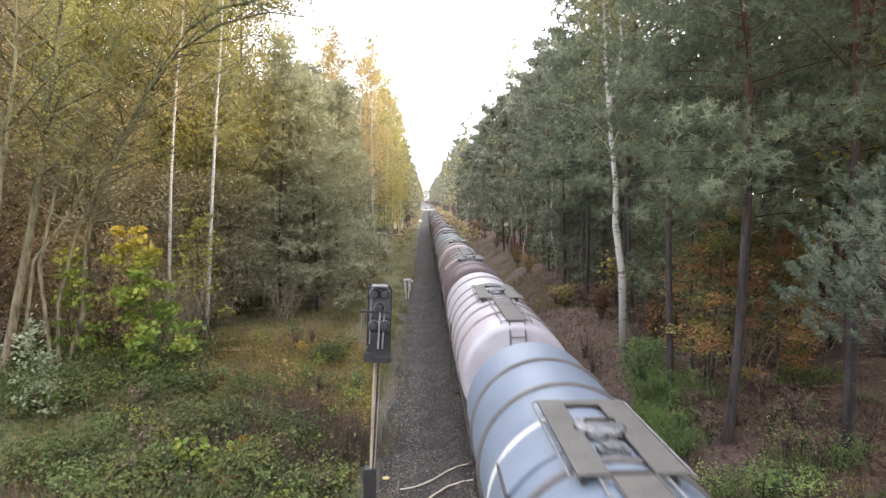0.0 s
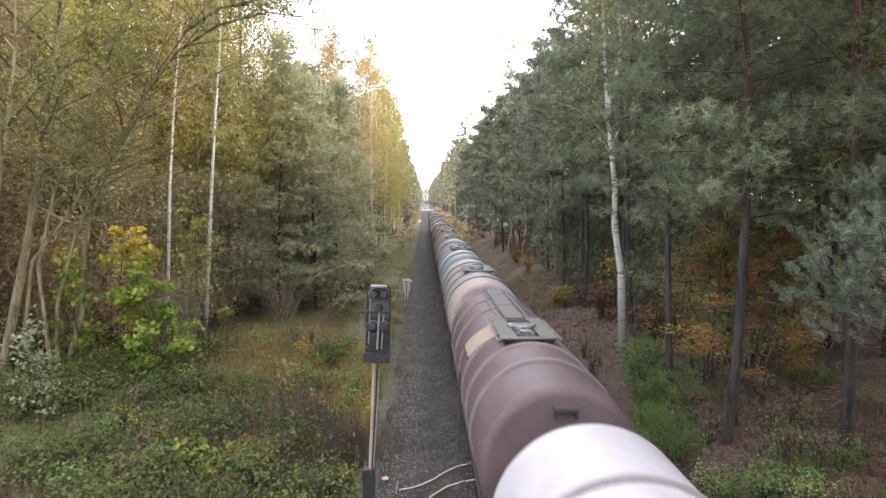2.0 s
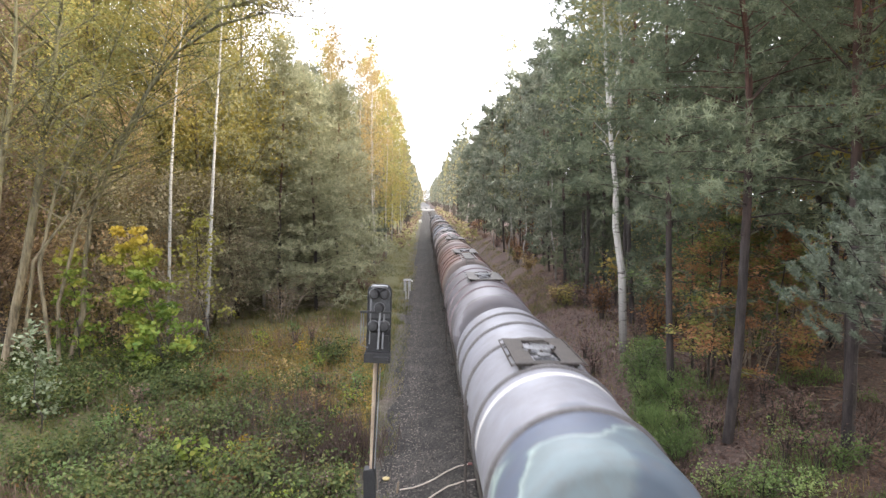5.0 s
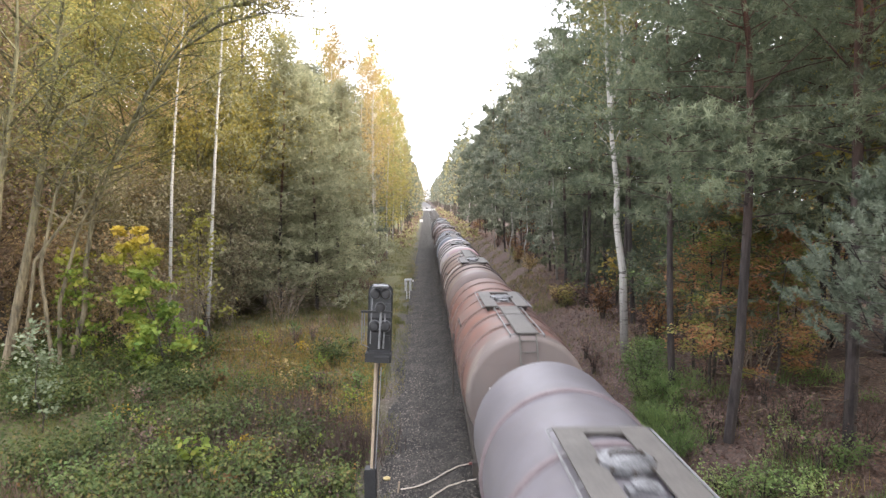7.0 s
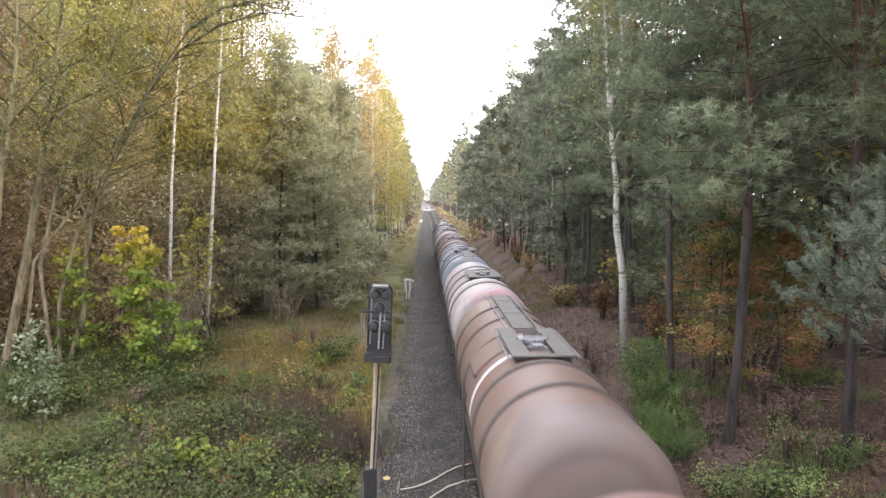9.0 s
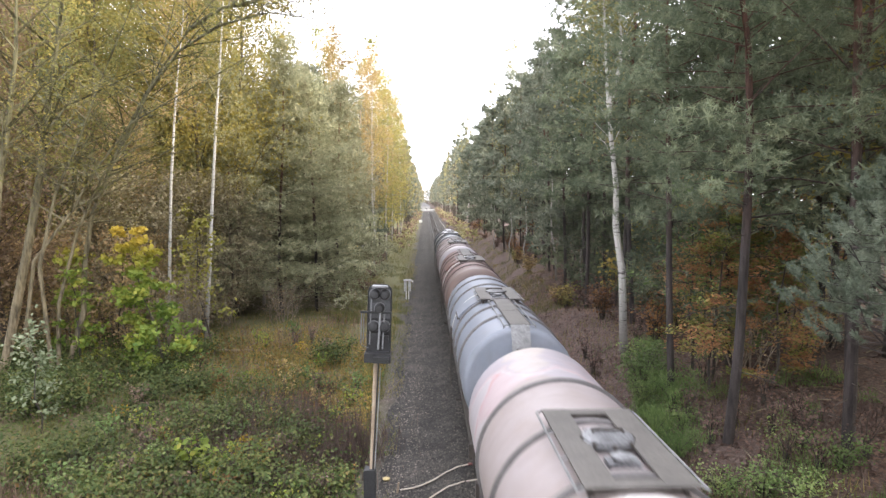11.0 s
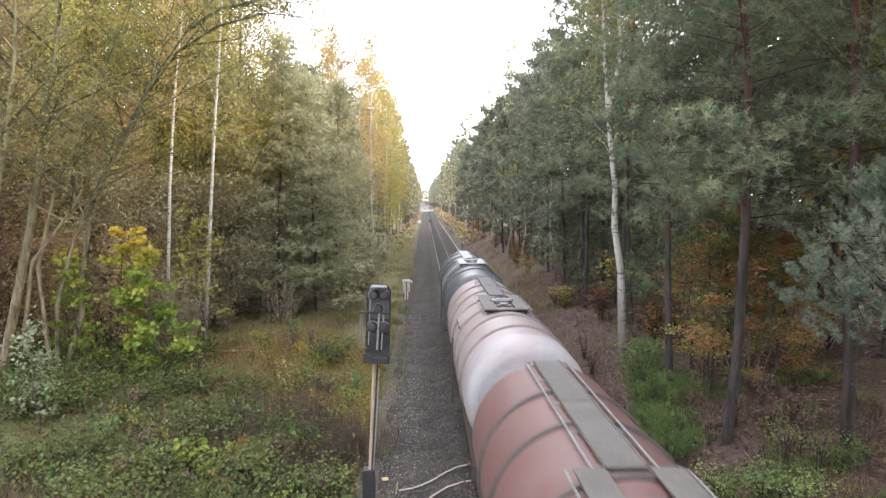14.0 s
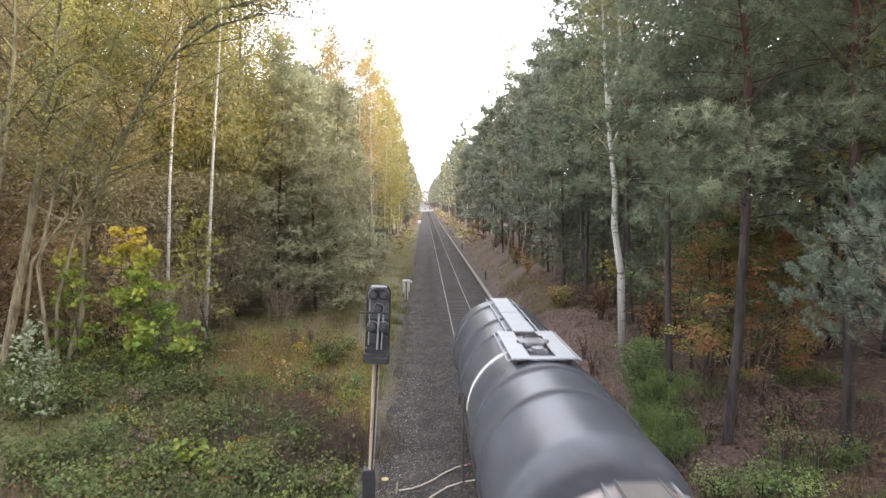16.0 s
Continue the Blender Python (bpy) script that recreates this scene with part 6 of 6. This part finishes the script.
def brushwood(seed, height, width):
    """A thicket of bare grey-brown twigs with a few leaves left."""
    rng = np.random.default_rng(seed)
    twigs, leaves = Solid(), Leaves()
    ends = []
    for k in range(16):
        a = k * 2.39996
        foot = Vector((math.cos(a), math.sin(a), 0)) * width * 0.3 * rng.random()
        top = foot + Vector((rng.normal() * width * 0.3, rng.normal() * width * 0.3, height * rng.uniform(0.6, 1.0)))
        twigs.path([foot - Vector((0, 0, 0.15)), foot.lerp(top, 0.5) + Vector((rng.normal() * 0.1, rng.normal() * 0.1, 0)), top], [0.02, 0.014, 0.006], 4, False)
        for i in range(9):
            p = foot.lerp(top, rng.uniform(0.25, 0.95))
            e = p + (Vector(unit(rng, 1)[0]) + Vector((0, 0, 0.5))) * rng.uniform(0.3, 0.9)
            twigs.path([p, e], [0.009, 0.004], 3, False)
            ends.append(e)
    leaves.broad(rng, np.repeat(np.array(ends), 3, 0) + rng.normal(size=(len(ends) * 3, 3)) * 0.12, 0.05, 0.2)
    return grow("brushwood", "bare grey-brown brushwood with a few dry leaves", "shrub", TWIG_BARK, DRY_BEECH, twigs, leaves, "undergrowth beside the line", True)


thickets = [brushwood(150 + k, 3.2 + 0.9 * k, 2.6) for k in range(3)]
rw = random.Random(31)
for k in range(44):
    if k % 2:
        y = rw.uniform(29.5, 39)
        x = -rw.uniform(0.36, 0.6) * y
    else:
        y = rw.uniform(20, 60)
        x = rw.uniform(10, 17)
    place(thickets[k % 3], x, y, rw.uniform(0, 360))
for x, y in ((-9.0, 39.6), (-12.0, 38.2), (-13.6, 37.5)):
    place(thickets[0], x, y, rw.uniform(0, 360))
dry_beech = broadleaf(130, 5.6, 0.05, 2.0, 22, 20, 0.085, 0.04, DARK_BARK, DRY_BEECH, "young beech with pale dry leaves in the wood", name="young_beech", category="sapling", flat=0.2, rise=0.3, twigs=4, clump=0.3, group="undergrowth beside the line")
for x, y in ((-17.2, 31), (-19.5, 29.5), (-14.6, 33), (-16.2, 36.5), (-18.4, 34.6), (-20.6, 32.5), (-21.5, 36), (12.6, 24), (11.3, 28.6), (13.5, 31), (-14.8, 30.2)):
    place(dry_beech, x, y, ru.uniform(0, 360))
wood_beech = [broadleaf(131 + k, 12.5 - 2 * k, 0.1, 3.3, 40, 36, 0.085, 0.09, DARK_BARK, [DRY_BEECH, OLIVE, GREY_OLIVE][k], ["beech with pale tan leaves behind the clearing", "hornbeam with dull olive leaves behind the clearing", "hornbeam with greyish olive leaves behind the clearing"][k], name=["beech_tree", "hornbeam", "hornbeam"][k], flat=0.25, rise=0.35, twigs=5, clump=0.3, chips=True) for k in range(3)]
for k, (x, y) in enumerate(((-16.8, 35.4), (-15.2, 38.4), (-19.6, 36.6), (-21.6, 34.2), (-18.6, 40.4))):
    place(wood_beech[k % 2], x, y, ru.uniform(0, 360))
for x, y in ((-14.7, 35.6), (-13.2, 37.4), (-16.6, 33.8), (-12.2, 39.0)):
    place(wood_beech[2], x, y, ru.uniform(0, 360))
clumps = [bush(96 + k, 0.6 + 0.15 * k, 3.0, 1250, 0.062, BRAMBLE, "tangled bramble clump with green and reddish leaves", name="bramble", stems=11) for k in range(3)]
rb = random.Random(9)
for k in range(52):
    y = rb.uniform(13.5, 30)
    x = rb.uniform(-0.64 * y, -2.7 if y < 20 else -4.5)
    m = pose(x, y, ground_z(x, y) - 0.05, 0, 0, rb.uniform(0, 360))
    if k < 3:
        clumps[k].matrix_world = m
    else:
        copy_thing(clumps[k % 3], m)


def undergrowth():
    rng = np.random.default_rng(3)

    def scatter(n, x0, x1, y0, y1, power=1.6):
        y = y0 + (y1 - y0) * rng.random(n) ** power
        x = rng.uniform(x0, x1, n)
        return x, y

    litter = Leaves()
    for x0, x1, y0, y1, n in ((5.8, 12.5, 11, 50, 24000), (5.8, 13, -8, 11, 5000), (12, 22, 14, 60, 6000), (-26, -3, 26, 60, 7000)):
        x, y = scatter(n, x0, x1, y0, y1)
        c = np.array([(a, b, ground_z(a, b) + 0.02) for a, b in zip(x, y)])
        litter.broad(rng, c, 0.06, 0.55)
    tagged(new("leaf_litter", litter.mesh("leaf_litter", LITTER_LEAF)), "fallen dry brown leaves on the forest floor", "fallen leaves", kind="stuff")
    grass = Leaves()
    for x0, x1, y0, y1, n, h in ((-13, -1.7, 13, 45, 34000, 0.32), (-7.5, -1.3, 40, 130, 16000, 0.4), (5.9, 9.5, 11, 60, 4500, 0.28), (6.0, 8.5, 36, 100, 6000, 0.35), (-2.7, -0.9, 14, 75, 9000, 0.17), (-15, -1.8, -28, 13, 8000, 0.32), (6.2, 14, -28, 11, 4000, 0.3)):
        x, y = scatter(n, x0, x1, y0, y1)
        keep = [noise.noise((a * 0.45, b * 0.45, 2.0)) > -0.12 for a, b in zip(x, y)]
        c = np.array([(a, b, ground_z(a, b) - 0.02) for a, b, k in zip(x, y, keep) if k])
        grass.blades(rng, c, h, 0.012)
    tagged(new("rough_grass", grass.mesh("rough_grass", GRASS)), "rough yellowing autumn grass", "grass", kind="stuff")
    herbs = Leaves()
    x, y = scatter(30000, -22, -1.9, 12.5, 34)
    c = np.array([(a, b, ground_z(a, b) + abs(rng.normal()) * 0.16) for a, b in zip(x, y)])
    herbs.broad(rng, c, 0.062, 0.45)
    x, y = scatter(8000, -13, -1.9, -8, 12.5, 1.0)
    herbs.broad(rng, np.array([(a, b, ground_z(a, b) + abs(rng.normal()) * 0.12) for a, b in zip(x, y)]), 0.062, 0.45)
    tagged(new("low_herbs", herbs.mesh("low_herbs", HERB_GREEN)), "low green herbs covering the clearing", "ground plants", kind="stuff")
    dry = Leaves()
    x, y = scatter(15000, -18, -2.2, 13, 36)
    c = np.array([(a, b, ground_z(a, b) + abs(rng.normal()) * 0.3) for a, b in zip(x, y) if noise.noise((a * 0.5, b * 0.5, 9.0)) > 0.0])
    dry.broad(rng, c, 0.05, 0.2)
    x, y = scatter(12000, -16, -2.0, 13, 40)
    c = np.array([(a, b, ground_z(a, b)) for a, b in zip(x, y) if noise.noise((a * 0.3, b * 0.3, 4.0)) > 0.05])
    dry.blades(rng, c, 0.85, 0.011)
    tagged(new("dry_herbs", dry.mesh("dry_herbs", BROWN_LEAF)), "dry brown stalks and leaves in the clearing", "ground plants", kind="stuff")
    rust = Leaves()
    for a, b, wide, n in ((-4.2, 24.5, 1.7, 1500), (-3.6, 21.5, 1.1, 800), (-4.9, 28.5, 1.8, 1300), (-6.6, 25.8, 1.3, 700), (-2.9, 32, 1.2, 900), (-8.2, 29.5, 1.8, 1300), (-10, 32, 1.6, 900), (-6.4, 33.5, 1.8, 1000)):
        x, y = np.minimum(rng.normal(a, wide, n), -1.9 - 0.5 * rng.random(n)), rng.normal(b, wide * 1.6, n)
        c = np.array([(p, q, ground_z(p, q) + abs(rng.normal()) * 0.22) for p, q in zip(x, y)])
        rust.broad(rng, c, 0.05, 0.2)
        rust.blades(rng, c[::2] * np.array([1, 1, 0]) + np.array([(0, 0, ground_z(p, q)) for p, q in zip(x[::2], y[::2])]), 0.6, 0.01)
    tagged(new("golden_herbs", rust.mesh("golden_herbs", RUST_HERB)), "golden and rust-coloured autumn herbs in the clearing", "ground plants", kind="stuff")
    tangle = Leaves()
    for a, b, wide, n in ((-2.9, 19.6, 0.75, 2600), (-4.6, 18.6, 0.6, 1200), (-6.8, 20.5, 0.9, 1500), (-3.4, 16.4, 0.5, 700), (-4.5, 21.9, 0.7, 1500), (-3.7, 20.6, 0.6, 1100), (-5.6, 22.6, 0.6, 700), (-8.5, 17.2, 0.7, 900)):
        x, y = rng.normal(a, wide, n), rng.normal(b, wide * 1.2, n)
        c = np.array([(p, q, ground_z(p, q)) for p, q in zip(x, y)])
        tangle.blades(rng, c, 0.75, 0.012)
    x, y = scatter(9000, 6.2, 12, 12, 50)
    c = np.array([(p, q, ground_z(p, q)) for p, q in zip(x, y) if noise.noise((p * 0.6, q * 0.6, 21.0)) > 0.12])
    tangle.blades(rng, c, 0.32, 0.012)
    tagged(new("dead_stalks", tangle.mesh("dead_stalks", DEAD_STALK)), "tangled dead brown stalks on rough ground", "ground plants", kind="stuff")
    greens = Leaves()
    x, y = scatter(20000, 5.9, 13, 10, 26)
    spots_near = [(a, b) for a, b in zip(x, y) if noise.noise((a * 0.55, b * 0.55, 12.0)) > 0.2]
    c = np.array([(a, b, ground_z(a, b) + abs(rng.normal()) * 0.12) for a, b in spots_near])
    greens.broad(rng, c, 0.034, 0.2)
    greens.blades(rng, np.array([(a + 0.1, b, ground_z(a, b)) for a, b in spots_near[::2]]), 0.4, 0.011)
    tagged(new("bank_greens", greens.mesh("bank_greens", BUSH_GREEN)), "patchy low green plants on the bank", "ground plants", kind="stuff")
    sticks = Solid()
    for k in range(260):
        a, b, t = rng.uniform(6.2, 18), 10 + 45 * rng.random() ** 1.3, rng.uniform(0, 6.3)
        if k % 4 == 0:
            a = -rng.uniform(3, 18)
        q = rng.uniform(0.3, 1.3)
        e = (a + math.cos(t) * q, b + math.sin(t) * q)
        sticks.path([(a, b, ground_z(a, b) + 0.03), (*e, ground_z(*e) + rng.uniform(0.02, 0.12))], [0.02, 0.008], 4, False)
    tagged(new("fallen_twigs", sticks.mesh("fallen_twigs", MOSSY_BARK)), "fallen twigs and sticks on the forest floor", "twigs", kind="stuff")
    # ballast stones that can be told apart: dark beside the line, paler on the old shoulder
    base = np.array([(1, 0.2, 0), (-0.2, 1, 0), (-1, -0.2, 0), (0.2, -1, 0), (0.1, 0, 0.9)])
    faces = np.array([(0, 1, 4), (1, 2, 4), (2, 3, 4), (3, 0, 4)])
    for name, n, low, high, size, mat, label in (("ballast_stones", 19000, -0.55, 1.5, 1.0, STONE, "loose dark grey ballast stones"), ("ballast_stones", 2500, 3.3, 5.0, 1.0, STONE, "loose dark grey ballast stones"),
                                                 ("shoulder_stones", 9500, -1.5, 0.15, 0.9, PALE_STONE, "pale brownish stones on the ballast shoulder")):
        y = np.where(rng.random(n) < 0.14, rng.uniform(-8, 10, n), 10 + 66 * rng.random(n) ** 1.9)
        x = rng.uniform(low, high, n) if mat == STONE else rng.normal(-0.7, 0.42, n)
        c = np.array([(a, b, (bed_z(a) if a > TRACK_X - 3.7 else ground_z(a, b)) - 0.005) for a, b in zip(x, y)])
        v = c[:, None, :] + base[None] * rng.uniform(0.022, 0.046, (n, 5, 1)) * size + rng.normal(size=(n, 5, 3)) * 0.008
        f = (faces[None] + (np.arange(n) * 5)[:, None, None]).reshape(-1)
        tagged(new(name, mesh_np(name, v.reshape(-1, 3), f, np.full(n * 4, 3), mat)), label, "ballast", kind="stuff")


undergrowth()

log = Solid().path([(-1.7, 0.1, 0.06), (-0.6, -0.06, 0.1), (0.5, 0.05, 0.09), (1.8, -0.1, 0.05)], [0.1, 0.095, 0.08, 0.05], 9).path([(0.4, 0.05, 0.1), (0.8, 0.3, 0.35), (1.1, 0.5, 0.42)], [0.035, 0.025, 0.01], 6)
fallen = holder("fallen_log", "fallen pale log lying at the clearing's edge", "log")
part("stem", log, MOSSY_BARK, fallen)
fallen.matrix_world = pose(-9.4, 30.8, ground_z(-9.4, 30.8))

# ---- sleepers ----
sleeper = Solid().box(-1.3, 1.3, -0.13, 0.13, -0.1, 0.085, 0.03).mesh("sleeper", CONCRETE)
for k in range(300):
    o = new("sleeper", sleeper)
    o.parent = track
    o.matrix_basis = pose(TRACK_X + random.uniform(-0.015, 0.015), 6 + 0.6 * k, -0.165)


rest = Solid()
for y in list(np.arange(-160, 5.5, 0.6)) + list(np.arange(186, 399, 0.6)):
    rest.box(TRACK_X - 1.3, TRACK_X + 1.3, y - 0.13, y + 0.13, -0.265, -0.08, 0.03)
tagged(part("far_sleepers", rest, CONCRETE, track), "concrete sleepers further along", kind="stuff")


# ---- what moves ----
def motions():
    for thing, start in TRAIN:
        walk(thing, [(t, pose(TRACK_X, start - SPEED * t, 0)) for t in (0, 4, 8, 12, 16)])
    for wheel, y in WHEELS:
        walk(wheel, [(2 * k / FPS, pose(0, y, WHEEL_R, math.degrees(SPEED * 2 * k / FPS / WHEEL_R) % 360, 0, 0)) for k in range(241)])


motions()
